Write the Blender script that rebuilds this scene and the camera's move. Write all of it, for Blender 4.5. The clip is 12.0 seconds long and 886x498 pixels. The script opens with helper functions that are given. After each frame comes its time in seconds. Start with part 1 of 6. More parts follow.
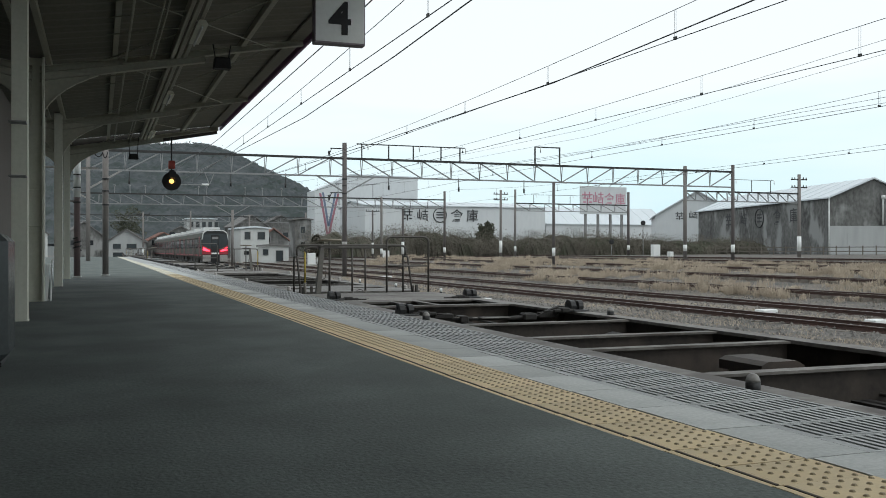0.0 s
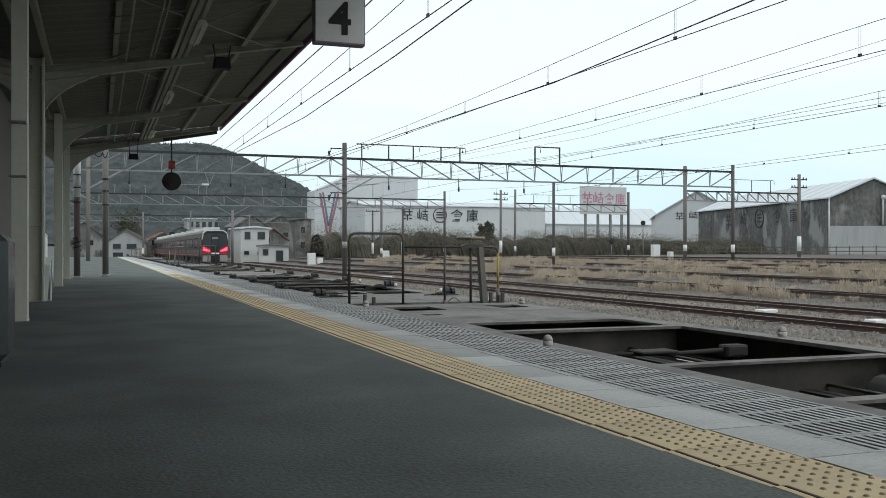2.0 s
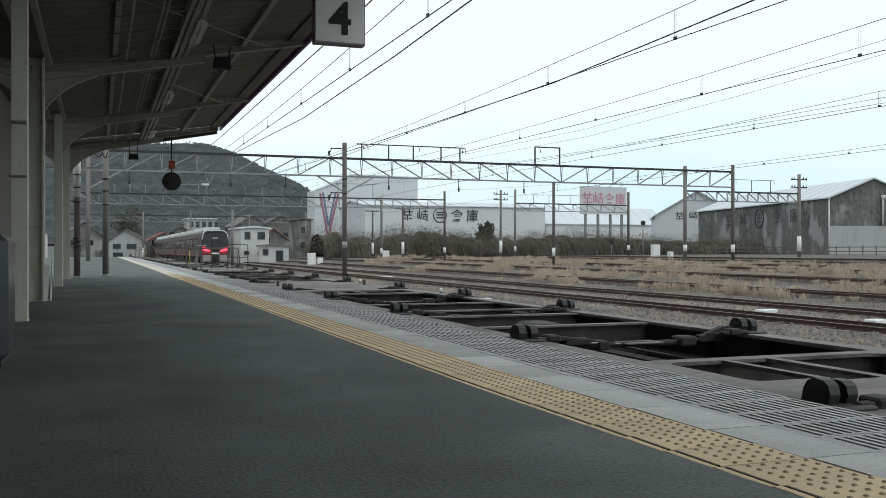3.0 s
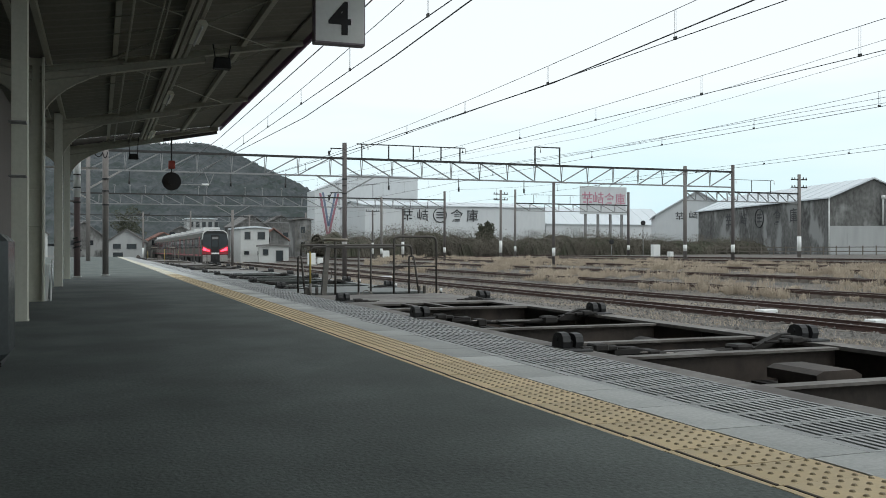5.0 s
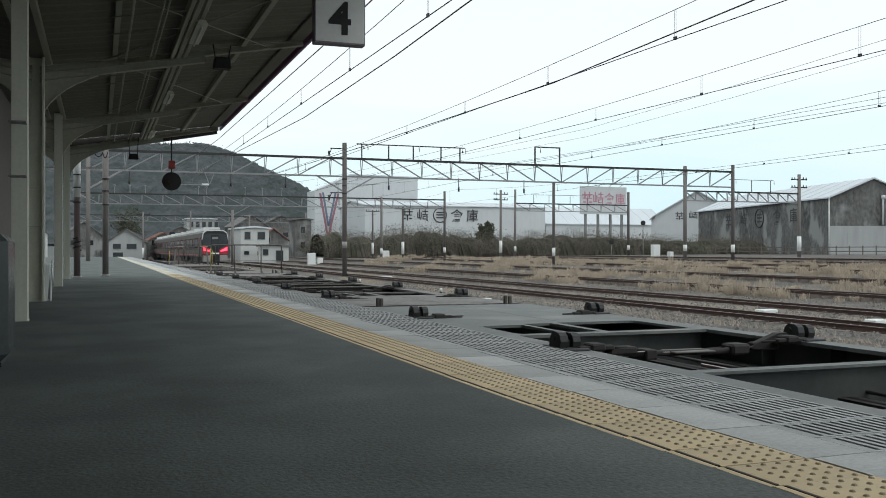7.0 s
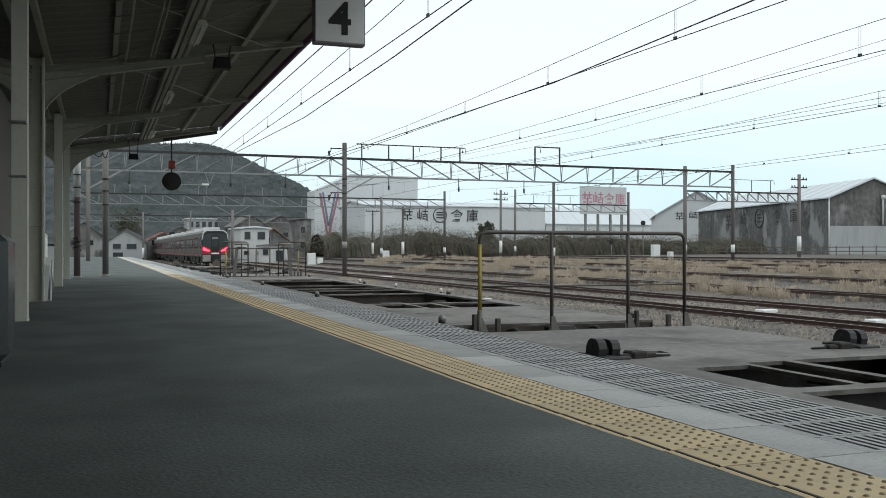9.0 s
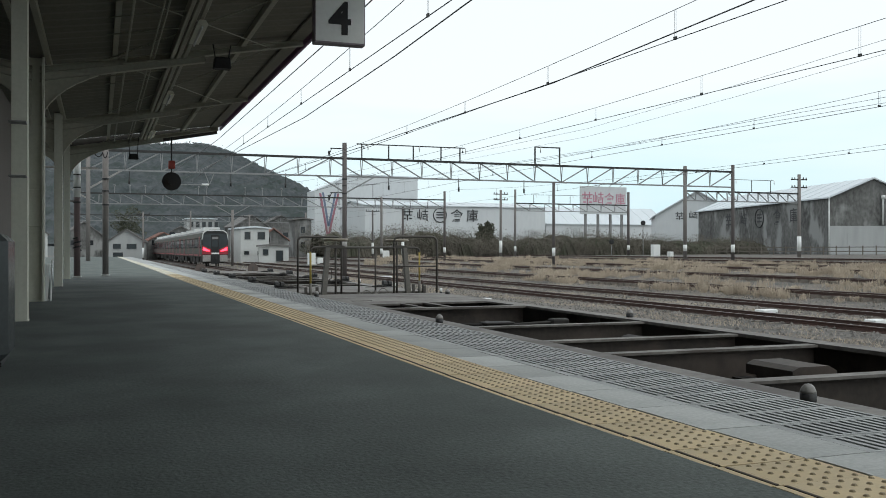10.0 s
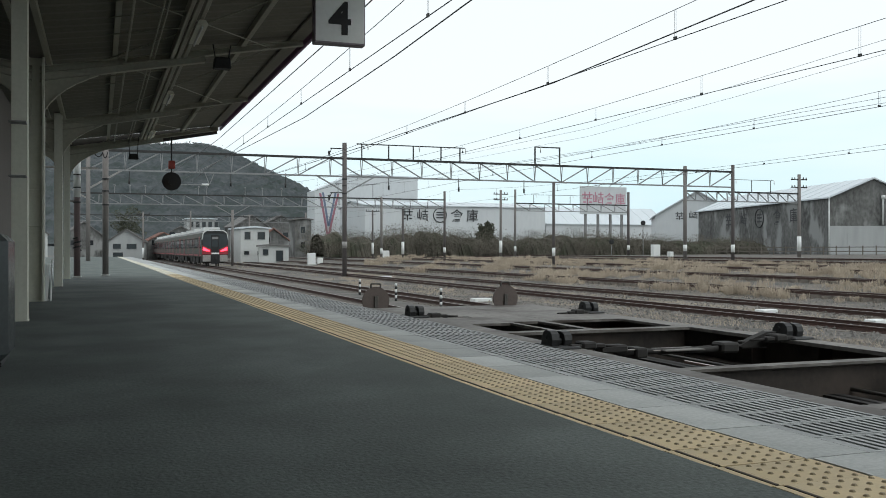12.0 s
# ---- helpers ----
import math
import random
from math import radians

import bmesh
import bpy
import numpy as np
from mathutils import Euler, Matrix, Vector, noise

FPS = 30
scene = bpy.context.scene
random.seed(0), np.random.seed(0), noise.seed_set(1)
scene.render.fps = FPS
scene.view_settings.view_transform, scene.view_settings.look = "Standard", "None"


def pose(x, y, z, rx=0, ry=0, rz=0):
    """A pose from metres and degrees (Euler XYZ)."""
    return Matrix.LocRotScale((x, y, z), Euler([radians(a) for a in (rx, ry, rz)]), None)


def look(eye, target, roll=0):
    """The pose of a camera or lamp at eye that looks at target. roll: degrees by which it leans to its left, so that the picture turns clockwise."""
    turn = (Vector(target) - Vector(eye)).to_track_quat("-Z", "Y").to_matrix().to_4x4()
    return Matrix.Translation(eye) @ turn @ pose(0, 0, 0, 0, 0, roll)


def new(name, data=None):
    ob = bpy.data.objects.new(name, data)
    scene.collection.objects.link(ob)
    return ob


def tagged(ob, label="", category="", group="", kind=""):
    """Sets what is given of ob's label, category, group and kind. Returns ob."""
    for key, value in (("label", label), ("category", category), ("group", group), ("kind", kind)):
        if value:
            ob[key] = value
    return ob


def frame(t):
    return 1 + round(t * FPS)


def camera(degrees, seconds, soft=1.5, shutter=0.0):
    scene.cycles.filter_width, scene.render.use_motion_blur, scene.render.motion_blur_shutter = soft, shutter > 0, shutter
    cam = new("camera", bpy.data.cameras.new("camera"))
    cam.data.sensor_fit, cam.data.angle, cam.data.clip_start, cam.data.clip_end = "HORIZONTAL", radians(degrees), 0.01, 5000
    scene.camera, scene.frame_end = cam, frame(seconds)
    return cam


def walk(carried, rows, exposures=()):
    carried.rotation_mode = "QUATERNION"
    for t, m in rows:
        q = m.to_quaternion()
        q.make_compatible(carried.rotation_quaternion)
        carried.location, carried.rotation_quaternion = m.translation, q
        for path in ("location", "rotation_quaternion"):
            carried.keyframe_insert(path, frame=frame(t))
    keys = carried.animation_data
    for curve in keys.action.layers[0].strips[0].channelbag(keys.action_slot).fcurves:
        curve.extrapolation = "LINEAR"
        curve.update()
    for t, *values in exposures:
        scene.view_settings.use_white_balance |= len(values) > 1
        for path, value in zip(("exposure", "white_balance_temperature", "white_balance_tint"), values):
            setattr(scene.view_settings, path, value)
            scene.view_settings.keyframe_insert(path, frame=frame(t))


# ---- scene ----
# The camera stands still on the platform, low over the asphalt.
YAW = 20.26
EYE = (0.0, 0.0, 0.754)
cam = camera(50.83, 12.0, soft=0.9)
STILL = pose(*EYE, 90.07, 0, -YAW)
walk(cam, [(0.0, STILL), (12.0, STILL)], exposures=[(0.0, 0.0, 6150, 2.0), (12.0, 0.0, 6150, 2.0)])

# ---- light: a bright overcast sky ----
world = bpy.data.worlds.new("overcast_sky")
scene.world = world
world.use_nodes = True
wn, wl = world.node_tree.nodes, world.node_tree.links
wn.clear()
sky = wn.new("ShaderNodeTexSky")
sky.sky_type, sky.sun_disc = "NISHITA", False
sky.sun_elevation, sky.sun_rotation = radians(48), radians(150)
sky.air_density, sky.dust_density = 1.0, 3.0
sky_gain = wn.new("ShaderNodeVectorMath")
sky_gain.operation = "SCALE"
sky_gain.inputs["Scale"].default_value = 0.10
wl.new(sky.outputs[0], sky_gain.inputs[0])
# cloud cover: soft, pale, a little bluer in thin streaks low over the hills
coord = wn.new("ShaderNodeTexCoord")
flat = wn.new("ShaderNodeMapping")
flat.inputs["Scale"].default_value = (1.6, 1.6, 9.0)
wl.new(coord.outputs["Generated"], flat.inputs[0])
cn = wn.new("ShaderNodeTexNoise")
cn.inputs["Scale"].default_value, cn.inputs["Detail"].default_value = 1.6, 4
wl.new(flat.outputs[0], cn.inputs["Vector"])
sep = wn.new("ShaderNodeSeparateXYZ")
wl.new(coord.outputs["Generated"], sep.inputs[0])
high = wn.new("ShaderNodeMapRange")
high.inputs["From Min"].default_value, high.inputs["From Max"].default_value = 0.03, 0.30
wl.new(sep.outputs["Z"], high.inputs["Value"])
addn = wn.new("ShaderNodeMath")
addn.operation = "ADD"
wl.new(high.outputs[0], addn.inputs[0])
wl.new(cn.outputs["Fac"], addn.inputs[1])
ramp = wn.new("ShaderNodeValToRGB")
ramp.color_ramp.elements[0].position, ramp.color_ramp.elements[0].color = 0.35, (0.74, 0.93, 1.0, 1)
ramp.color_ramp.elements[1].position, ramp.color_ramp.elements[1].color = 1.0, (1.04, 1.02, 1.02, 1)
wl.new(addn.outputs[0], ramp.inputs[0])
mixw = wn.new("ShaderNodeMix")
mixw.data_type = "RGBA"
mixw.inputs["Factor"].default_value = 0.82
wl.new(sky_gain.outputs[0], mixw.inputs[6])
wl.new(ramp.outputs[0], mixw.inputs[7])
bg = wn.new("ShaderNodeBackground")
bg.inputs["Strength"].default_value = 1.14
wl.new(mixw.outputs[2], bg.inputs[0])
wo = wn.new("ShaderNodeOutputWorld")
wl.new(bg.outputs[0], wo.inputs[0])

sun = new("sun", bpy.data.lights.new("sun", "SUN"))
sun.data.energy, sun.data.angle, sun.data.color = 0.6, radians(25), (1.0, 0.97, 0.93)
sun.matrix_world = look((40, -60, 90), (0, 0, 0))


# ---- materials ----
def mat(name, base, second=None, rough=0.7, metal=0.0, grain=30.0, stain=1.2, amount=0.6, bump=0.15, vary=0.0,
        stretch=(1, 1, 1), third=None, third_scale=0.3, third_cut=(0.5, 0.65), spec=0.5, island=False):
    """Two scales of noise between two colours, a third colour in patches, fine relief; vary shifts each piece's value."""
    m = bpy.data.materials.new(name)
    m.use_nodes = True
    n, l = m.node_tree.nodes, m.node_tree.links
    bsdf = n["Principled BSDF"]
    second = second or tuple(c * 0.7 for c in base)
    tc = n.new("ShaderNodeTexCoord")
    mp = n.new("ShaderNodeMapping")
    mp.inputs["Scale"].default_value = stretch
    geo = n.new("ShaderNodeNewGeometry")
    l.new(tc.outputs["Object"], mp.inputs[0])
    a = n.new("ShaderNodeTexNoise")
    a.inputs["Scale"].default_value, a.inputs["Detail"].default_value = grain, 4
    b = n.new("ShaderNodeTexNoise")
    b.inputs["Scale"].default_value, b.inputs["Detail"].default_value = stain, 5
    for t in (a, b):
        l.new(mp.outputs[0], t.inputs["Vector"])
    s = n.new("ShaderNodeMath")
    s.operation = "ADD"
    l.new(a.outputs["Fac"], s.inputs[0])
    l.new(b.outputs["Fac"], s.inputs[1])
    r = n.new("ShaderNodeMapRange")
    r.inputs["From Min"].default_value, r.inputs["From Max"].default_value = 0.7, 1.3
    r.inputs["To Max"].default_value = amount
    l.new(s.outputs[0], r.inputs["Value"])
    mx = n.new("ShaderNodeMix")
    mx.data_type = "RGBA"
    mx.inputs[6].default_value, mx.inputs[7].default_value = (*base, 1), (*second, 1)
    l.new(r.outputs[0], mx.inputs[0])
    out = mx.outputs[2]
    if third:
        c = n.new("ShaderNodeTexNoise")
        c.inputs["Scale"].default_value, c.inputs["Detail"].default_value = third_scale, 6
        l.new(mp.outputs[0], c.inputs["Vector"])
        rr = n.new("ShaderNodeMapRange")
        rr.inputs["From Min"].default_value, rr.inputs["From Max"].default_value = third_cut
        l.new(c.outputs["Fac"], rr.inputs["Value"])
        m3 = n.new("ShaderNodeMix")
        m3.data_type = "RGBA"
        m3.inputs[7].default_value = (*third, 1)
        l.new(rr.outputs[0], m3.inputs[0])
        l.new(out, m3.inputs[6])
        out = m3.outputs[2]
    if vary:
        hsv = n.new("ShaderNodeHueSaturation")
        v = n.new("ShaderNodeMapRange")
        v.inputs["To Min"].default_value, v.inputs["To Max"].default_value = 1 - vary, 1 + vary
        if island:
            l.new(geo.outputs["Random Per Island"], v.inputs["Value"])
        else:
            oi = n.new("ShaderNodeObjectInfo")
            l.new(oi.outputs["Random"], v.inputs["Value"])
        l.new(v.outputs[0], hsv.inputs["Value"])
        l.new(out, hsv.inputs["Color"])
        out = hsv.outputs[0]
    l.new(out, bsdf.inputs["Base Color"])
    bsdf.inputs["Roughness"].default_value = rough
    bsdf.inputs["Metallic"].default_value = metal
    bsdf.inputs["Specular IOR Level"].default_value = spec
    if bump:
        bp = n.new("ShaderNodeBump")
        bp.inputs["Strength"].default_value, bp.inputs["Distance"].default_value = bump, 0.01
        l.new(s.outputs[0], bp.inputs["Height"])
        l.new(bp.outputs[0], bsdf.inputs["Normal"])
    return m


def glow(name, color, strength):
    m = bpy.data.materials.new(name)
    m.use_nodes = True
    b = m.node_tree.nodes["Principled BSDF"]
    b.inputs["Base Color"].default_value = (*color, 1)
    b.inputs["Emission Color"].default_value = (*color, 1)
    b.inputs["Emission Strength"].default_value = strength
    return m


ASPHALT = mat("asphalt", (0.131, 0.150, 0.140), (0.057, 0.067, 0.062), 0.85, grain=55, stain=1.3, amount=1.0, bump=0.45,
              third=(0.066, 0.078, 0.072), third_scale=0.75, third_cut=(0.48, 0.64), stretch=(1, 0.8, 1), spec=0.35)
CONCRETE = mat("concrete", (0.42, 0.42, 0.40), (0.30, 0.30, 0.29), 0.85, grain=60, stain=1.5, bump=0.25)
EDGE_SLAB = mat("slotted_slab_concrete", (0.37, 0.38, 0.38), (0.25, 0.255, 0.255), 0.8, grain=70, stain=2.5, amount=0.8, bump=0.2, vary=0.10,
                third=(0.15, 0.145, 0.14), third_scale=1.2, third_cut=(0.55, 0.8))
PALE_SLAB = mat("pale_grey_tile", (0.43, 0.44, 0.43), (0.28, 0.29, 0.285), 0.8, grain=45, stain=3.0, amount=0.9, bump=0.2, vary=0.20)
YELLOW_TILE = mat("worn_yellow_tile", (0.60, 0.475, 0.275), (0.47, 0.375, 0.235), 0.75, grain=50, stain=2.0, bump=0.15, vary=0.10,
                  third=(0.40, 0.335, 0.235), third_scale=1.6, third_cut=(0.5, 0.75))
GROOVE = mat("dirt_filled_joint", (0.06, 0.046, 0.036), (0.032, 0.027, 0.022), 0.95, bump=0.2)
# Slot floors: dirt, with the slots' own shade put into the near-black colour.
SLOT_SHADE_DIRT = mat("slot_shade_and_dirt", (0.022, 0.02, 0.018), (0.014, 0.013, 0.012), 0.95, bump=0.1)
FADED_TILE = mat("faded_cream_tile", (0.56, 0.53, 0.43), (0.45, 0.43, 0.36), 0.75, grain=50, stain=3.0, bump=0.15, vary=0.08)
# Studs are darker than the tile they stand on.
STUD = mat("dark_stud", (0.31, 0.25, 0.155), (0.23, 0.19, 0.12), 0.7, bump=0.0)
BALLAST = mat("ballast_and_dry_soil", (0.168, 0.157, 0.146), (0.060, 0.057, 0.053), 0.95, grain=9.0, stain=0.6, amount=1.0, bump=0.9,
              third=(0.185, 0.166, 0.142), third_scale=0.16, third_cut=(0.5, 0.66), spec=0.2)
RAIL_STEEL = mat("rusty_rail", (0.068, 0.034, 0.026), (0.030, 0.021, 0.018), 0.75, metal=0.2, grain=30, stain=1.0)
RAIL_TOP = mat("dull_rail_head", (0.30, 0.27, 0.25), (0.18, 0.14, 0.12), 0.45, metal=0.8, bump=0.05)
SLEEPER = mat("weathered_sleeper", (0.17, 0.15, 0.13), (0.09, 0.08, 0.07), 0.9)
CREAM = mat("cream_paint", (0.66, 0.655, 0.57), (0.52, 0.515, 0.44), 0.6, grain=25, stain=1.4, bump=0.08,
            third=(0.30, 0.25, 0.17), third_scale=2.2, third_cut=(0.66, 0.8))
STEEL_GREY = mat("grey_galvanised_steel", (0.26, 0.26, 0.26), (0.17, 0.17, 0.17), 0.6, metal=0.3, grain=20, stain=0.8)
# Trunking colour, darker than the columns' cream.
DULL_CREAM = mat("dull_trunking_paint", (0.40, 0.39, 0.33), (0.25, 0.24, 0.20), 0.7, grain=20, stain=1.0, bump=0.05)
PALE_TRUSS = mat("galvanised_lattice_steel", (0.25, 0.253, 0.255), (0.16, 0.163, 0.165), 0.65, metal=0.1, grain=12, stain=0.6)
# Near black: the gantry's look against the bright sky, put into the colour.
TRUSS = mat("silhouette_gantry_steel", (0.035, 0.034, 0.034), (0.022, 0.021, 0.021), 0.65, metal=0.2, grain=12, stain=0.6)
POLE_CONC = mat("concrete_pole", (0.20, 0.185, 0.175), (0.12, 0.11, 0.105), 0.85, grain=25, stain=0.7, stretch=(1, 1, 0.25))
POLE_RUST = mat("rusty_steel_pole", (0.118, 0.104, 0.101), (0.070, 0.061, 0.059), 0.8, grain=15, stain=0.8)
WHITE = mat("white_paint", (0.72, 0.73, 0.72), (0.60, 0.61, 0.60), 0.5, grain=20, stain=0.7, bump=0.05)
ROOF_SHEET = mat("canopy_roof_sheet", (0.205, 0.20, 0.165), (0.125, 0.122, 0.10), 0.8, grain=14, stain=0.8, bump=0.1)
KNEE = mat("dull_cream_knee_plate", (0.50, 0.49, 0.41), (0.33, 0.32, 0.265), 0.7, grain=16, stain=1.2, bump=0.05)
# Added filler board at the canopy end; its shade is put into the colour.
END_BOARD = mat("shaded_end_board", (0.05, 0.046, 0.04), (0.03, 0.028, 0.025), 0.9)
BEAM_PAINT = mat("canopy_beam_paint", (0.42, 0.415, 0.345), (0.25, 0.245, 0.20), 0.7, grain=20, stain=1.2, bump=0.05)
FASCIA = mat("purple_fascia", (0.27, 0.12, 0.27), (0.18, 0.085, 0.185), 0.5, bump=0.05)
BLACK = mat("black_housing", (0.012, 0.012, 0.013), (0.008, 0.008, 0.009), 0.7, bump=0.05)
SOOT = mat("black_cast_steel", (0.035, 0.035, 0.036), (0.02, 0.02, 0.021), 0.6, metal=0.2, grain=40, stain=5)
CABLE = mat("dark_copper_cable", (0.05, 0.052, 0.05), (0.035, 0.035, 0.035), 0.6, metal=0.4, bump=0)
RED_BOX = mat("red_paint", (0.35, 0.05, 0.035), (0.22, 0.04, 0.03), 0.5)
PIPE = mat("worn_handrail_paint", (0.085, 0.078, 0.07), (0.05, 0.045, 0.04), 0.55, metal=0.3, grain=40, stain=6)
YELLOW = mat("yellow_paint", (0.40, 0.31, 0.06), (0.25, 0.19, 0.05), 0.55, grain=30, stain=6)
PALE_PIN = mat("pale_worn_pin", (0.42, 0.40, 0.375), (0.20, 0.19, 0.18), 0.7, grain=30, stain=9, amount=0.8)
DULL_CAP = mat("grey_pin_cap", (0.32, 0.31, 0.30), (0.12, 0.11, 0.10), 0.7, grain=40, stain=8)
GLASS = mat("dark_glass", (0.02, 0.024, 0.028), (0.015, 0.018, 0.02), 0.12, bump=0, spec=0.6)


# ---- building helpers ----
def thing(name, label, category, m=None, group="", kind=""):
    ob = new(name)
    ob.empty_display_size = 0.2
    if m is not None:
        ob.matrix_world = m
    return tagged(ob, label, category, group, kind)


def finish(bm, name, material, smooth=False):
    me = bpy.data.meshes.new(name)
    bmesh.ops.recalc_face_normals(bm, faces=bm.faces)
    bm.to_mesh(me)
    bm.free()
    for mm in material if isinstance(material, (list, tuple)) else (material,):
        me.materials.append(mm)
    if smooth:
        for p in me.polygons:
            p.use_smooth = True
    return me


def part(name, bm, material, parent, label="", kind="", smooth=False):
    ob = new(name, bm if isinstance(bm, bpy.types.Mesh) else finish(bm, name, material, smooth))
    ob.parent = parent
    return tagged(ob, label, kind=kind)


def solid(name, bm, material, label, category, group="", kind="", m=None, smooth=False):
    ob = new(name, bm if isinstance(bm, bpy.types.Mesh) else finish(bm, name, material, smooth))
    if m is not None:
        ob.matrix_world = m
    return tagged(ob, label, category, group, kind)


def box(bm, x0, x1, y0, y1, z0, z1, bevel=0.0, mi=0, m=None):
    vs = [bm.verts.new(p) for p in ((x0, y0, z0), (x1, y0, z0), (x1, y1, z0), (x0, y1, z0),
                                    (x0, y0, z1), (x1, y0, z1), (x1, y1, z1), (x0, y1, z1))]
    fs = [bm.faces.new([vs[i] for i in q]) for q in ((3, 2, 1, 0), (4, 5, 6, 7), (0, 1, 5, 4), (1, 2, 6, 5), (2, 3, 7, 6), (3, 0, 4, 7))]
    for f in fs:
        f.material_index = mi
    if m is not None:
        for v in vs:
            v.co = m @ v.co
    if bevel:
        edges = list({e for f in fs for e in f.edges})
        bmesh.ops.bevel(bm, geom=edges, offset=bevel, segments=1, affect="EDGES", clamp_overlap=True)
    return bm


def bar(bm, a, b, w, h=None, mi=0):
    """A square bar from a to b."""
    a, b = Vector(a), Vector(b)
    d = b - a
    q = d.to_track_quat("Y", "Z").to_matrix().to_4x4()
    h = h or w
    return box(bm, -w / 2, w / 2, 0, d.length, -h / 2, h / 2, 0, mi, Matrix.Translation(a) @ q)


def tube(bm, pts, r, seg=8, mi=0, r1=None, caps=True):
    """A round tube through the points, mitred at the bends."""
    pts = [Vector(p) for p in pts]
    rings = []
    up = None
    for i, p in enumerate(pts):
        d = (pts[min(i + 1, len(pts) - 1)] - pts[max(i - 1, 0)]).normalized()
        if up is None:
            up = d.orthogonal().normalized()
        up = (up - d * up.dot(d))
        up = up.normalized() if up.length > 1e-5 else d.orthogonal().normalized()
        side = d.cross(up)
        rr = r if r1 is None else r + (r1 - r) * i / (len(pts) - 1)
        rings.append([bm.verts.new(p + (up * math.cos(a) + side * math.sin(a)) * rr)
                      for a in (math.tau * k / seg for k in range(seg))])
    for a, b in zip(rings, rings[1:]):
        for k in range(seg):
            f = bm.faces.new((a[k], a[(k + 1) % seg], b[(k + 1) % seg], b[k]))
            f.material_index = mi
            f.smooth = True
    if caps:
        for ring in (rings[0], rings[-1]):
            f = bm.faces.new(ring)
            f.material_index = mi
    return bm


def bend(corners, r=0.1, n=4):
    """The corner points with rounded bends."""
    c = [Vector(p) for p in corners]
    out = [c[0]]
    for a, b, d in zip(c, c[1:], c[2:]):
        u, v = (a - b).normalized(), (d - b).normalized()
        p, q = b + u * r, b + v * r
        for k in range(n + 1):
            t = k / n
            out.append(p * (1 - t) ** 2 + b * 2 * t * (1 - t) + q * t * t)
    return out + [c[-1]]


def prism(bm, poly, y0, y1, mi=0, m=None):
    """A polygon in x, z drawn out from y0 to y1."""
    a = [bm.verts.new((x, y0, z)) for x, z in poly]
    b = [bm.verts.new((x, y1, z)) for x, z in poly]
    n = len(poly)
    fs = [bm.faces.new(a), bm.faces.new(b[::-1])]
    fs += [bm.faces.new((a[i], b[i], b[(i + 1) % n], a[(i + 1) % n])) for i in range(n)]
    for f in fs:
        f.material_index = mi
    if m is not None:
        for v in a + b:
            v.co = m @ v.co
    return bm


def ground_z(x):
    """Level of the yard: flat by the platform, rising a little beyond the fourth track."""
    for (a, za), (b, zb) in zip(YARD, YARD[1:]):
        if a <= x <= b:
            return za + (zb - za) * (x - a) / (b - a)
    return YARD[-1][1]


YARD = [(-3000, -1.25), (25, -1.25), (36, -0.55), (60, -0.20), (90, 0.05), (130, 0.15), (3000, 0.15)]

# ---- ground ----
def ground():
    xs = sorted({-3000, -800, -300, -120, -60, -30, -12, -6, *[x * 1.0 for x in range(0, 72, 2)], *range(75, 135, 8), 160, 220, 350, 600, 1200, 3000})
    ys = sorted({-3000, -900, -400, -200, *range(-120, 0, 20), *range(0, 120, 4), *range(120, 260, 20), 300, 400, 600, 1000, 1800, 3500})
    bm = bmesh.new()
    grid = []
    for y in ys:
        row = []
        for x in xs:
            z = ground_z(x)
            if 14 < x < 75 and -20 < y < 240:
                z += 0.05 * noise.noise((x * 0.4, y * 0.25, 0))
            row.append(bm.verts.new((x, y, z)))
        grid.append(row)
    for a, b in zip(grid, grid[1:]):
        for i in range(len(xs) - 1):
            bm.faces.new((a[i], a[i + 1], b[i + 1], b[i]))
    solid("ground", bm, BALLAST, "brown ballast and dry soil of a rail yard", "ground", kind="structure", smooth=True)


ground()

TRACKS = [4.9, 8.75, 12.15, 18.2, 22.4, 27.3, 32.6, 38.0, 44.0, 52.0, 61.0]


def track(x, y0, y1, rusty):
    z = ground_z(x) + (0.07 if x > 25 else 0.0)
    t = thing("railway_track", "rusty rails on weathered sleepers in brown ballast" if rusty else "rails on sleepers in brown ballast beside the platform",
              "railway track", pose(x, 0, z), "tracks of the yard", "structure")
    for s in (-1, 1):
        bm = bmesh.new()
        c = s * 0.5335
        prism(bm, [(c - 0.032, 0.135), (c - 0.032, 0.11), (c - 0.01, 0.10), (c - 0.01, 0.03), (c - 0.06, 0.015), (c - 0.06, 0.0),
                   (c + 0.06, 0.0), (c + 0.06, 0.015), (c + 0.01, 0.03), (c + 0.01, 0.10), (c + 0.032, 0.11), (c + 0.032, 0.135)], y0, y1)
        box(bm, c - 0.028, c + 0.028, y0, y1, 0.134, 0.142, 0, 1)
        part("rail", bm, [RAIL_STEEL, RAIL_TOP], t)
    bm = bmesh.new()
    y = max(y0, -20)
    while y < min(y1, 130):
        box(bm, -1.0, 1.0, y - 0.1, y + 0.1, -0.12, 0.012 + random.uniform(-0.01, 0.015))
        y += 0.66
    part("sleepers", bm, SLEEPER, t, kind="stuff")


for i, x in enumerate(TRACKS):
    track(x, -170, 420 if i < 5 else 300, i > 2)


# ---- platform ----
P0, P1 = -14.0, 112.0
EDGE = 3.30
YEL0, YEL1, PALE1 = 1.935, 2.35, 2.645


def swing(y):
    """How far the platform's edge strips lie off their straight line at the near end."""
    return 0.008 * max(0.0, 5.5 - max(y, 1.5)) ** 2


